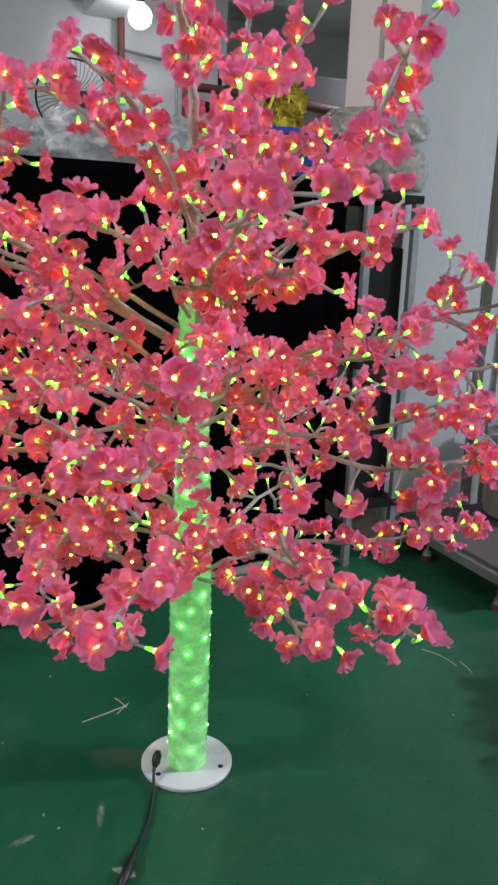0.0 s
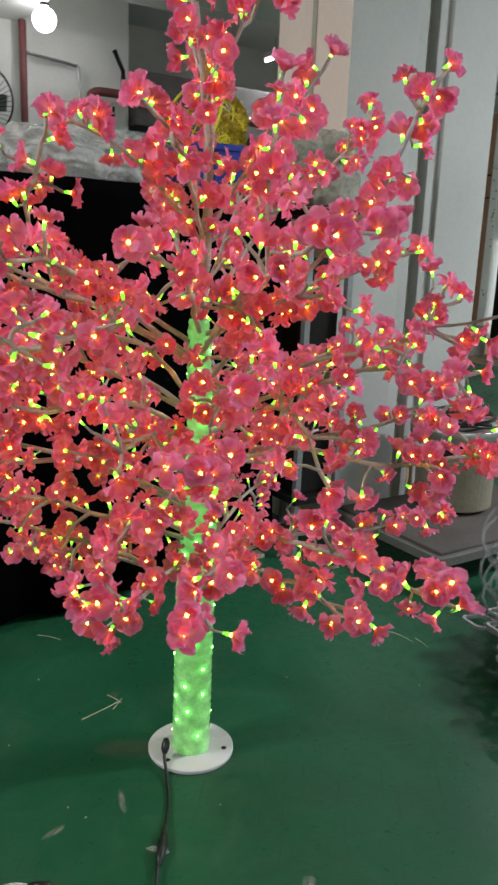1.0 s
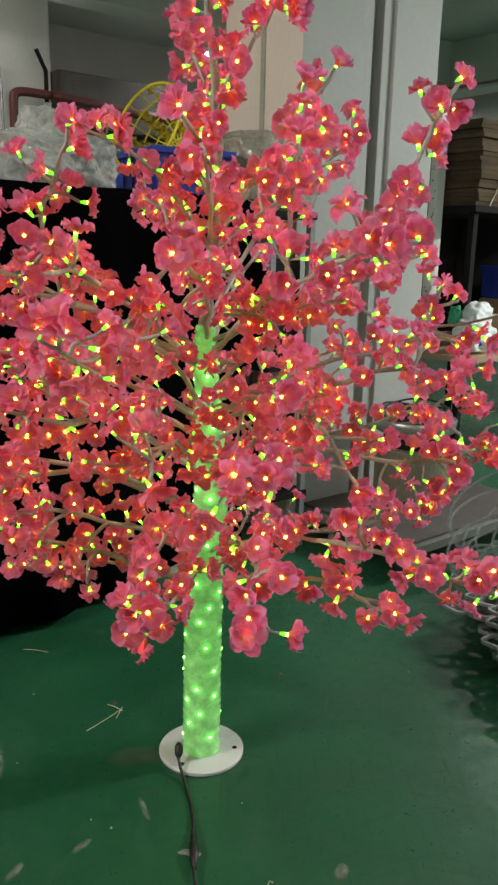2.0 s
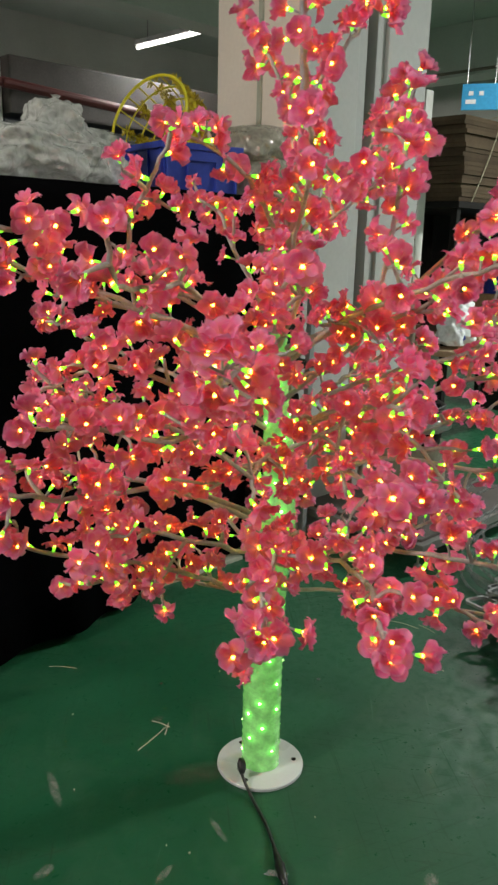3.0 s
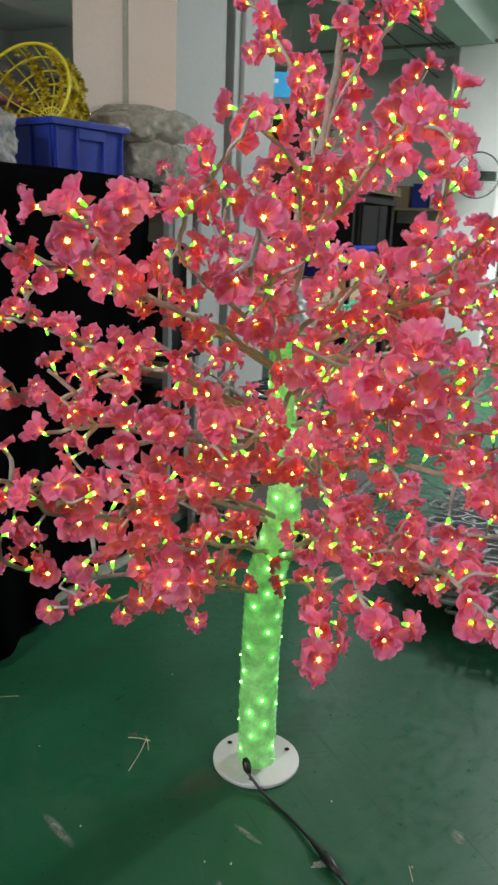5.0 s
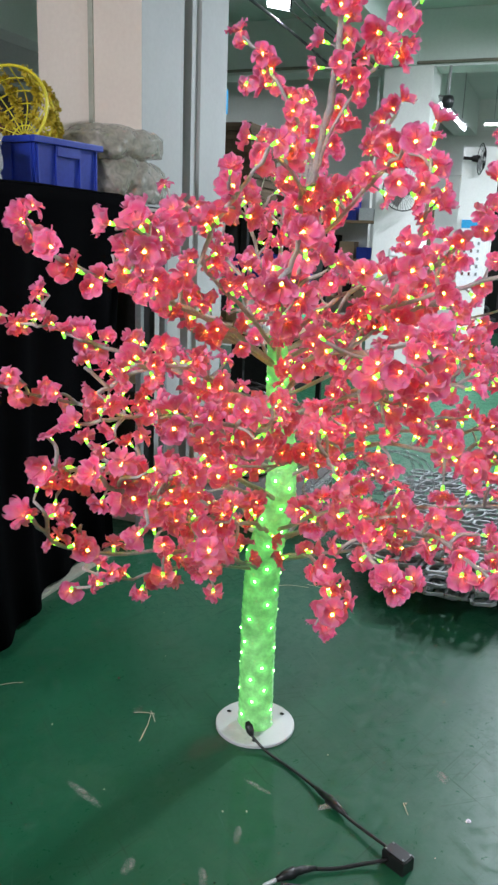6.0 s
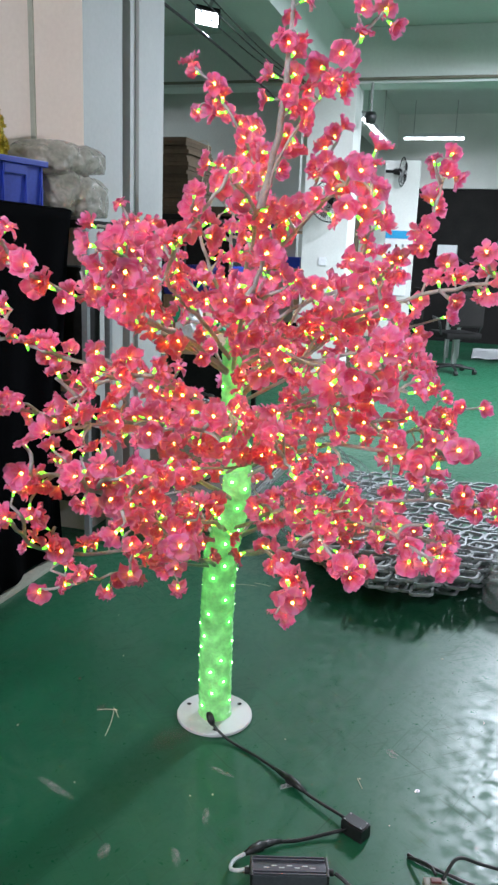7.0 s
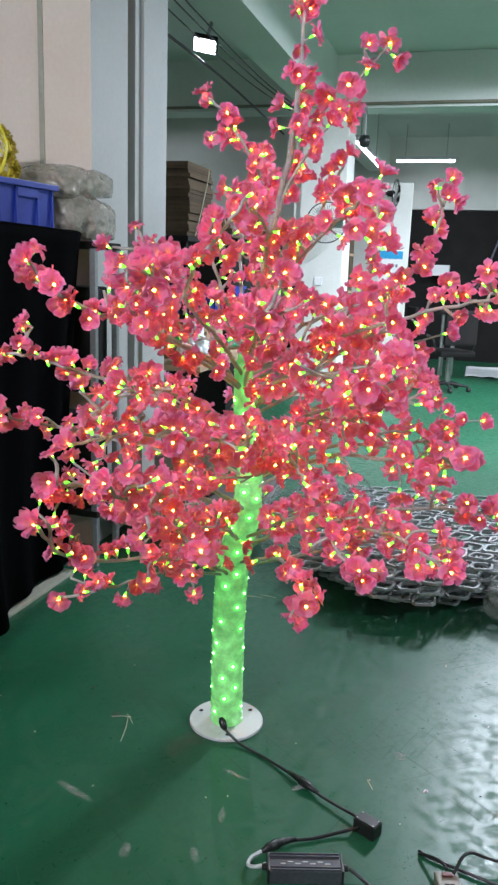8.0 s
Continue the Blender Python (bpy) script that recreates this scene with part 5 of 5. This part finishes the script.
part("cable", tube(bmesh.new(), smooth_path([(0.142, 1.402, 0.022), (0.135, 1.375, 0.012), (0.11, 1.34, 0.006), (0.05, 1.30, 0.006), (-0.1, 1.18, 0.006), (-0.3, 1.0, 0.006)], 6), 0.0045, 8), CABLE, mains, smooth=True)
strip = thing("power_strip", pose(0.17, 1.17, 0, 0, 0, 15), "beige power strip with a red switch on the floor", "power strip")
part("body", boxes((-0.12, 0.03, -0.028, 0.028, 0, 0.03), bevel=0.005), DRUM, strip)
part("switch", boxes((0.008, 0.022, -0.012, 0.012, 0.0302, 0.036), bevel=0.002), RED, strip, "red rocker switch")
for k in range(3):
    part("socket", boxes((-0.108 + 0.036 * k, -0.084 + 0.036 * k, -0.012, 0.012, 0.0302, 0.0312)), DARK, strip)
for pts in (((0.268, 1.243, 0.006), (0.25, 1.22, 0.02), (0.222, 1.19, 0.035), (0.20, 1.175, 0.035)), ((0.28, 1.245, 0.005), (0.262, 1.215, 0.006), (0.24, 1.13, 0.006), (0.2, 0.98, 0.006)), ((0.19, 1.16, 0.035), (0.24, 1.13, 0.06), (0.275, 1.07, 0.03), (0.30, 0.95, 0.006), (0.32, 0.8, 0.006))):
    loose = mesh_ob("loose_cable", tube(bmesh.new(), smooth_path(pts, 6), 0.0042, 8), CABLE, smooth=True)
    tagged(loose, "black cable end lying by the power strip", "cord", "cables at the power strip")

# ---- scraps on the floor ----


def straw(pts, label="pale dry straw lying on the floor"):
    ob = mesh_ob("straw", tube(bmesh.new(), smooth_path(pts, 4), 0.0011, 5), STRAW)
    return tagged(ob, label, "straw", "straws on the floor")


straw([(0.47, 2.16, 0.0012), (0.54, 2.175, 0.003), (0.60, 2.195, 0.0012)])
straw([(0.605, 2.185, 0.0012), (0.595, 2.215, 0.004), (0.585, 2.245, 0.0012)])
straw([(0.57, 2.165, 0.0012), (0.60, 2.19, 0.003), (0.615, 2.205, 0.0012)])
straw([(0.52, 2.72, 0.0012), (0.55, 2.69, 0.002), (0.58, 2.65, 0.0012)])
straw([(1.635, 2.169, 0.0012), (1.665, 2.11, 0.003), (1.678, 2.039, 0.0012)])
straw([(0.53, 1.41, 0.0012), (0.49, 1.39, 0.0012)])
straw([(1.706, 2.055, 0.0012), (1.703, 2.02, 0.002), (1.697, 1.982, 0.0012)])
for x, y in ((1.133, 2.062), (0.533, 1.244)):
    nut = mesh_ob("nut", lathe(bmesh.new(), [(0.003, 0), (0.006, 0), (0.006, 0.002), (0.003, 0.002), (0.003, 0)], 12), STEEL)
    nut.location = (x, y, 0)
    tagged(nut, "small steel washer lying on the floor", "washer", "washers on the floor")


def chip(x, y, l, w, turn, seed, material, name, label, category):
    """A thin irregular flake."""
    r = random.Random(seed)
    bm = bmesh.new()
    n = 11
    pts = [(l * math.cos(6.283 * k / n) * r.uniform(0.6, 1), w * math.sin(6.283 * k / n) * r.uniform(0.6, 1)) for k in range(n)]
    top, low = [bm.verts.new((a, b, 0.0022)) for a, b in pts], [bm.verts.new((a * 1.05, b * 1.05, 0.0003)) for a, b in pts]
    bm.faces.new(top), bm.faces.new(low[::-1])
    for k in range(n):
        bm.faces.new((low[k], low[(k + 1) % n], top[(k + 1) % n], top[k]))
    ob = mesh_ob(name, bm, material)
    ob.matrix_world = pose(x, y, 0, 0, 0, turn)
    return tagged(ob, label, category, category + "s on the floor")


def smear(x, y, l, w, turn, material, label):
    """A thin patch on the floor that thins out to its rim."""
    bm = bmesh.new()
    fade = bm.verts.layers.float.new("fade")
    nx, ny = 16, 10
    grid = []
    for i in range(nx + 1):
        row = []
        for k in range(ny + 1):
            u, v = 2 * i / nx - 1, 2 * k / ny - 1
            q = bm.verts.new((l * u, w * v, 0.0012))
            q[fade] = max(0, 1.15 - (u * u + v * v) - 0.5 * abs(noise.noise((u * 2 + x * 9, v * 2, y * 9)))) if max(abs(u), abs(v)) < 0.99 else 0
            row.append(q)
        grid.append(row)
    for a, c in zip(grid, grid[1:]):
        for k in range(ny):
            bm.faces.new((a[k], c[k], c[k + 1], a[k + 1]))
    ob = mesh_ob("scuff_mark", bm, material, smooth=True)
    ob.matrix_world = pose(x, y, 0, 0, 0, turn)
    return tagged(ob, label, "scuff mark", "scuff marks on the floor")


for x, y, l, w, turn in ((0.676, 1.33, 0.028, 0.018, 35), (0.215, 2.18, 0.078, 0.014, 71), (0.247, 1.76, 0.034, 0.011, 15), (0.09, 1.78, 0.034, 0.012, 30), (0.43, 1.78, 0.05, 0.010, 75), (0.05, 1.95, 0.03, 0.016, 10)):
    smear(x, y, l, w, turn, PLASTER, "pale plaster smear trodden into the floor")
for x, y, l, w, turn in ((0.535, 1.968, 0.11, 0.05, -27), (0.60, 2.24, 0.025, 0.016, 10)):
    smear(x, y, l, w, turn, GRIME, "brownish grime worn into the green paint")
chip(0.436, 1.588, 0.034, 0.013, -44, 9, FILM, "film_scrap", "scrap of clear film beside the connector", "scrap")
chip(0.732, 2.388, 0.006, 0.004, 20, 77, RED, "debris_fleck", "small red fleck of debris on the floor", "fleck")
for k in range(26):
    chip(r8.uniform(-0.2, 1.6), r8.uniform(1.0, 2.7), r8.uniform(0.0015, 0.004), r8.uniform(0.001, 0.0028), r8.uniform(0, 180), 30 + k, DARK if k % 2 else STRAW, "debris_fleck", "small fleck of debris on the floor", "fleck")

# ---- lamps, cables and pipes overhead ----


def tube_or_fill_lamp(x, y, z, hx, hy, label):
    o = thing("tube_or_fill_lamp", pose(x, y, z), label, "lamp", "ceiling tubes")
    along = Vector((hx, hy, 0))
    side = Vector((0.04, 0, 0)) if hy else Vector((0, 0.04, 0))
    q = along + side
    part("tray", boxes((-q.x, q.x, -q.y, q.y, 0.02, 0.07), bevel=0.006), WHITE_STEEL, o)
    part("tube", tube(bmesh.new(), [-along, along], 0.016, 12), TUBE_GLOW, o, "glowing white tube")
    for s in (-0.7, 0.7):
        part("hanger", tube(bmesh.new(), [along * s + Vector((0, 0, 0.07)), along * s + Vector((0, 0, CEIL - z))], 0.006, 6), STEEL, o)


# the three added fills get the same housing as the real tubes
for (lx, ly, lz), (hx, hy), watts in TUBES_AND_FILLS:
    tube_or_fill_lamp(lx, ly, lz, hx, hy, "white ceiling tube lamp or added fill tube, lit")
flood = thing("flood_lamp", pose(5.75, 3.82, 3.40, 12, 34, 20), "square flood lamp under the ceiling, lit", "lamp")
part("body", boxes((-0.08, 0.08, -0.11, 0.11, 0.0, 0.05), bevel=0.01), DARK, flood)
part("lens", boxes((-0.07, 0.07, -0.1, 0.1, -0.012, -0.002), bevel=0.004), TUBE_GLOW, flood, "glowing white lens")
part("bracket", boxes((-0.015, 0.015, -0.125, 0.125, 0.05, 0.062), (-0.015, 0.015, -0.015, 0.015, 0.062, 0.43)), STEEL, flood)
bulb = thing("bulb", pose(2.045, 7.0, 3.075), "large round bulb hanging from a cable, lit", "lamp")
part("glass", lathe(bmesh.new(), [(0.095 * math.sin(0.2244 * k), -0.095 * math.cos(0.2244 * k)) for k in range(13)] + [(0.035, 0.085), (0.035, 0.11), (0, 0.11)], 32), BULB_GLOW, bulb, "glowing white bulb", True)
part("holder", lathe(bmesh.new(), [(0.036, 0.1), (0.036, 0.115), (0.03, 0.122), (0, 0.122)], 16), CABLE, bulb)
WIRES = [((3.02, 3.42, 3.19), (4.2, 3.515, 3.20), (6.0, 3.50, 3.16), (7.5, 3.43, 3.17), 0.006), ((3.02, 3.33, 3.19), (4.2, 3.41, 3.20), (6.0, 3.42, 3.17), (7.5, 3.37, 3.18), 0.006), ((3.02, 3.25, 3.19), (4.2, 3.33, 3.195), (6.0, 3.36, 3.17), (7.5, 3.33, 3.185), 0.006), ((3.0, 3.47, 3.0), (4.2, 3.53, 3.048), (6.0, 3.68, 3.14), (8.59, 3.77, 3.11), 0.012)]
for *pts, thick in WIRES:
    w = mesh_ob("overhead_wire", tube(bmesh.new(), smooth_path(pts, 8), thick, 6), CABLE)
    tagged(w, "black wire strung under the ceiling", "wire", "wires under the ceiling")
pipe = thing("ceiling_pipe", pose(0, 0, 0), "thin pipe clipped along the ceiling beam", "pipe")
part("pipe", tube(bmesh.new(), [(7.57, -4.9, 3.24), (7.57, 9.0, 3.24)], 0.016, 8), DRUM, pipe)
red = thing("red_pipe", pose(0, 0, 0), "dull red water pipe along the back wall", "pipe")
part("riser", tube(bmesh.new(), [(2.035, 7.55, 0.0), (2.035, 7.55, 3.18)], 0.032, 12), RED, red)
part("bend", tube(bmesh.new(), smooth_path([(2.61, 7.45, 2.2), (2.61, 7.45, 2.60), (2.64, 7.45, 2.66), (2.72, 7.45, 2.68), (2.97, 7.45, 2.68)], 5), 0.04, 12), RED, red, smooth=True)
part("run", tube(bmesh.new(), [(2.97, 7.45, 2.68), (4.4, 7.45, 2.60), (7.4, 7.4, 2.5)], 0.045, 12), RED, red)
part("valve", lathe(bmesh.new(), [(0, -0.05), (0.06, -0.04), (0.06, 0.04), (0, 0.05)], 16, pose(2.78, 7.45, 2.52)), DARK, red)
thin = thing("grey_pipe", pose(0, 0, 0), "thin grey pipe bent across the back wall", "pipe")
part("pipe", tube(bmesh.new(), smooth_path([(2.08, 7.6, 2.94), (2.30, 7.6, 2.915), (2.50, 7.6, 2.895), (2.555, 7.6, 2.85), (2.566, 7.6, 2.45), (2.566, 7.6, 2.1)], 4), 0.014, 8), STEEL, thin, smooth=True)
part("stay", tube(bmesh.new(), [(2.86, 7.5, 3.06), (2.95, 7.5, 2.89), (2.95, 7.5, 2.6)], 0.02, 6), DARK, thin)

# ---- back of the hall: column, fan, shutter ----
structure("pillar_3", boxes((0.6, 1.98, 7.7, 8.2, 0, CEIL), bevel=0.01), WALL, "white painted wall pier with cables", "pillar")
structure("wall_panel", boxes((1.98, 3.1, 7.72, 7.8, 0, CEIL)), WALL, "white painted wall panel", "wall")
shutter = thing("roller_shutter", pose(3.12, 7.7, 0), "grey steel roller shutter, pulled down", "shutter")
for k in range(30):
    part("slat", tube(bmesh.new(), [(0, 0, 0.05 + 0.08 * k), (4.2, 0, 0.05 + 0.08 * k)], 0.042, 8), SHUTTER, shutter)
part("roll_box", boxes((0.0, 4.2, -0.1, 0.3, 2.46, 2.95), bevel=0.02), ROLLBOX, shutter, "dark roller housing")


def wall_fan(m, label):
    f = thing("wall_fan", m, label, "fan", "wall fans")
    part("motor", lathe(bmesh.new(), [(0, -0.16), (0.06, -0.16), (0.07, -0.02), (0.05, 0.0), (0, 0.0)], 20), DARK, f, smooth=True)
    for k in range(3):
        bm = bmesh.new()
        box(bm, 0.04, 0.25, -0.07, 0.07, 0.02, 0.026, m=pose(0, 0, 0, 0, 0, 120 * k) @ pose(0, 0, 0, 18, 0, 0))
        part("blade", bm, STEEL, f)
    cage = part("guard", ring(0.30, 0.02, 0.008), DARK, f, "round wire guard")
    for k in range(44):
        a = 2 * math.pi * k / 44
        part("wire", tube(bmesh.new(), [(0.05 * math.cos(a), 0.05 * math.sin(a), 0.09), (0.2 * math.cos(a + 0.1), 0.2 * math.sin(a + 0.1), 0.08), (0.30 * math.cos(a + 0.2), 0.30 * math.sin(a + 0.2), 0.02)], 0.003, 4), DARK, cage)
    part("bracket", boxes((-0.03, 0.03, -0.03, 0.03, -0.34, -0.16)), DARK, f)
    return f


wall_fan(Matrix.Translation((1.56, 7.34, 2.46)) @ Vector((-0.2, -1, -0.15)).to_track_quat("Z", "Y").to_matrix().to_4x4(), "round wall fan with wire guard on the white pier")
wall_fan(Matrix.Translation((7.24, 2.915, 1.97)) @ Vector((-1, -0.25, -0.2)).to_track_quat("Z", "Y").to_matrix().to_4x4() @ Matrix.Scale(0.72, 4), "round wall fan with wire guard on the far pillar")
wall_fan(Matrix.Translation((9.25, 2.42, 2.47)) @ Vector((-0.12, -1.0, -0.05)).to_track_quat("Z", "Y").to_matrix().to_4x4() @ Matrix.Scale(0.6, 4), "round wall fan with wire guard, turned aside")

# ---- far end of the hall ----
structure("wall_panel_far", boxes((9.35, 9.43, 2.2, 2.64, 0, 2.62)), WALL, "white partition panel in the far hall", "wall")
structure("wall_far_back", boxes((8.6, 8.72, 3.6, 9.1, 0, CEIL)), WALL, "off-white far partition wall", "wall")
# no opening is cut: the slab's dark colour stands in for the shade inside
structure("doorway_dark_slab", boxes((12.95, 13.05, -4.9, 2.62, 0, 2.56)), DARK, "dark slab put in for the unlit opening of the far doorway", "doorway")
structure("wall_lintel", boxes((12.9, 13.1, -4.9, 9.0, 2.57, CEIL)), WALL, "white wall over the far doorway", "wall")
structure("wall_far_side", boxes((12.9, 13.1, 2.63, 9.0, 0, 2.566)), WALL, "white wall beside the far doorway", "wall")
notice = thing("notice_board", pose(9.34, 2.42, 1.34), "white notice with blue heading and printed columns", "notice")
part("sheet", boxes((-0.012, 0.0, -0.16, 0.16, -0.42, 0.42)), POSTER, notice)
part("heading", boxes((-0.016, -0.0125, -0.155, 0.155, 0.31, 0.41)), CYAN, notice, "blue heading band")
for k in range(3):
    for j in range(6):
        part("print_bar", boxes((-0.015, -0.0125, 0.09 - 0.085 * k - 0.014, 0.09 - 0.085 * k + 0.014, 0.20 - 0.095 * j, 0.24 - 0.095 * j)), RED if k < 2 else SHUTTER, notice, "unreadable print")
sign = thing("hanging_sign", pose(6.1, 4.60, 2.68, 0, 0, -61), "sky blue hanging sign with pale lettering", "sign")
part("panel", boxes((-0.16, 0.16, -0.006, 0.006, -0.11, 0.11), bevel=0.003), CYAN, sign)
for k, (w, z) in enumerate(((0.04, 0.03), (0.04, 0.03), (0.09, -0.04))):
    part("print_bar", boxes((-0.08 + 0.09 * (k % 2) - w / 2, -0.08 + 0.09 * (k % 2) + w / 2, -0.009, -0.0065, z - 0.018, z + 0.018)), POSTER, sign, "unreadable pale lettering")
for x in (-0.12, 0.12):
    part("chain", tube(bmesh.new(), [(x, 0, 0.11), (x, 0, CEIL - 2.68)], 0.004, 5), STEEL, sign)
cctv = thing("camera_dome", pose(7.56, 2.6, 2.86), "black security camera on an arm by the pillar", "security camera")
part("arm", tube(bmesh.new(), [(0, 0.1, 0.05), (0, 0, 0.05), (0, 0, 0.34)], 0.016, 8), STEEL, cctv)
part("housing", lathe(bmesh.new(), [(0, -0.08), (0.05, -0.06), (0.065, 0), (0.05, 0.05), (0, 0.06)], 16), CABLE, cctv, smooth=True)
socket = mesh_ob("wall_switch", boxes((-0.012, 0, -0.045, 0.045, -0.045, 0.045), bevel=0.004), POSTER)
socket.location = (7.499, 3.02, 1.34)
tagged(socket, "white wall switch on the far pillar", "switch")
shelf = thing("shelf_unit", pose(8.3, 3.25, 0), "wooden shelf unit full of small boxes", "shelf")
for z in (0.3, 0.75, 1.2, 1.65):
    part("shelf_board", boxes((0, 0.3, -0.45, 0.9, z, z + 0.03)), CARD, shelf)
    for k in range(6):
        h = rng.uniform(0.12, 0.3)
        part("small_box", boxes((0.02, 0.25, -0.42 + 0.215 * k, -0.24 + 0.215 * k, z + 0.031, z + 0.031 + h), bevel=0.004), (CARD, DARK, POSTER, BLUE)[(k + int(z * 7)) % 4], shelf)
for y in (-0.43, 0.88):
    part("side_post", boxes((0, 0.3, y - 0.015, y + 0.015, 0, 1.9)), BROWN, shelf)
table = thing("steel_table", pose(10.2, 1.25, 0), "dark table with thin steel legs", "table")
part("top", boxes((-0.4, 0.4, -0.9, 0.5, 0.93, 0.97), bevel=0.004), DARK, table)
for x in (-0.36, 0.36):
    for y in (-0.85, 0.3, 0.45):
        part("leg", tube(bmesh.new(), [(x, y, 0), (x, y, 0.93)], 0.018, 8), STEEL, table)
printer = mesh_ob("white_case", boxes((-0.15, 0.15, -0.16, 0.16, 0, 0.18), bevel=0.01), POSTER)
printer.location = (12.79, 1.95, 1.46)
tagged(printer, "small white control case fixed by the doorway", "control box")


def office_chair(m):
    c = thing("office_chair", m, "black office chair on a five-star castor base", "chair")
    part("seat", boxes((-0.24, 0.24, -0.24, 0.24, 0.45, 0.53), bevel=0.03), DARK, c)
    part("backrest", boxes((-0.22, 0.22, 0.22, 0.28, 0.60, 1.02), bevel=0.025), DARK, c)
    part("column", tube(bmesh.new(), [(0, 0, 0.1), (0, 0, 0.45)], 0.03, 10), STEEL, c)
    for k in range(5):
        a = k * 1.2566
        leg = part("foot", tube(bmesh.new(), [(0, 0, 0.1), (0.28 * math.cos(a), 0.28 * math.sin(a), 0.07)], [0.025, 0.016], 8), CABLE, c)
        part("castor", tube(bmesh.new(), [(0.28 * math.cos(a) - 0.02, 0.28 * math.sin(a), 0.03), (0.28 * math.cos(a) + 0.02, 0.28 * math.sin(a), 0.03)], 0.03, 10), CABLE, leg)
    for s in (-1, 1):
        part("armrest", tube(bmesh.new(), smooth_path([(s * 0.25, 0.1, 0.5), (s * 0.29, 0.1, 0.66), (s * 0.28, -0.1, 0.70)], 4), 0.018, 8), CABLE, c)
    return c


droop = mesh_ob("hanging_cable", tube(bmesh.new(), smooth_path([(12.93, 1.9, 1.5), (12.9, 1.39, 1.235), (12.9, 1.2, 1.55), (12.9, 1.04, 2.02), (12.9, 0.8, 2.84)], 6), 0.02, 6), DRIVER)
tagged(droop, "grey cable drooping across the dark doorway", "cable")
office_chair(pose(8.95, 1.55, 0, 0, 0, 120))
office_chair(pose(9.7, 2.35, 0, 0, 0, 200))
sheet = bmesh.new()
bmesh.ops.create_grid(sheet, x_segments=20, y_segments=20, size=0.5)
for v in sheet.verts:
    v.co = Vector((v.co.x * 1.3, v.co.y * 0.9, 0.02 + 0.06 * abs(noise.noise(v.co * 4))))
bmesh.ops.solidify(sheet, geom=sheet.faces[:], thickness=0.006)
sheet = mesh_ob("white_sheet", sheet, POSTER, smooth=True)
sheet.location = (11.2, 0.9, 0)
tagged(sheet, "rumpled white plastic sheet on the far floor", "sheet")
ladder = thing("step_ladder", pose(7.2, 3.62, 0, 0, 0, 8), "wooden ladder leaning by the far pillar", "ladder")
for s in (-0.18, 0.18):
    part("rail", tube(bmesh.new(), [(s, 0, 0), (s, 0.45, 2.1)], 0.022, 6), BROWN, ladder)
for k in range(7):
    f = 0.1 + 0.12 * k
    part("rung", tube(bmesh.new(), [(-0.18, 0.45 * f, 2.1 * f), (0.18, 0.45 * f, 2.1 * f)], 0.014, 6), CARD, ladder)
cabinet = thing("dark_cabinet", pose(6.05, 3.75, 0), "dark wooden cabinet with a flat top", "cabinet")
part("carcass", boxes((-0.45, 0.45, -0.25, 0.35, 0.0, 1.72), bevel=0.006), DARK, cabinet)
part("top", boxes((-0.5, 0.5, -0.3, 0.4, 1.722, 1.80), bevel=0.006), BROWN, cabinet)
for s in (-1, 1):
    d = part("door", boxes((s * 0.22 - 0.205, s * 0.22 + 0.205, -0.272, -0.2515, 0.06, 1.66), bevel=0.004), DARK, cabinet)
    part("handle", boxes((s * 0.05 - 0.008, s * 0.05 + 0.008, -0.29, -0.2725, 0.85, 0.97), bevel=0.002), STEEL, d)
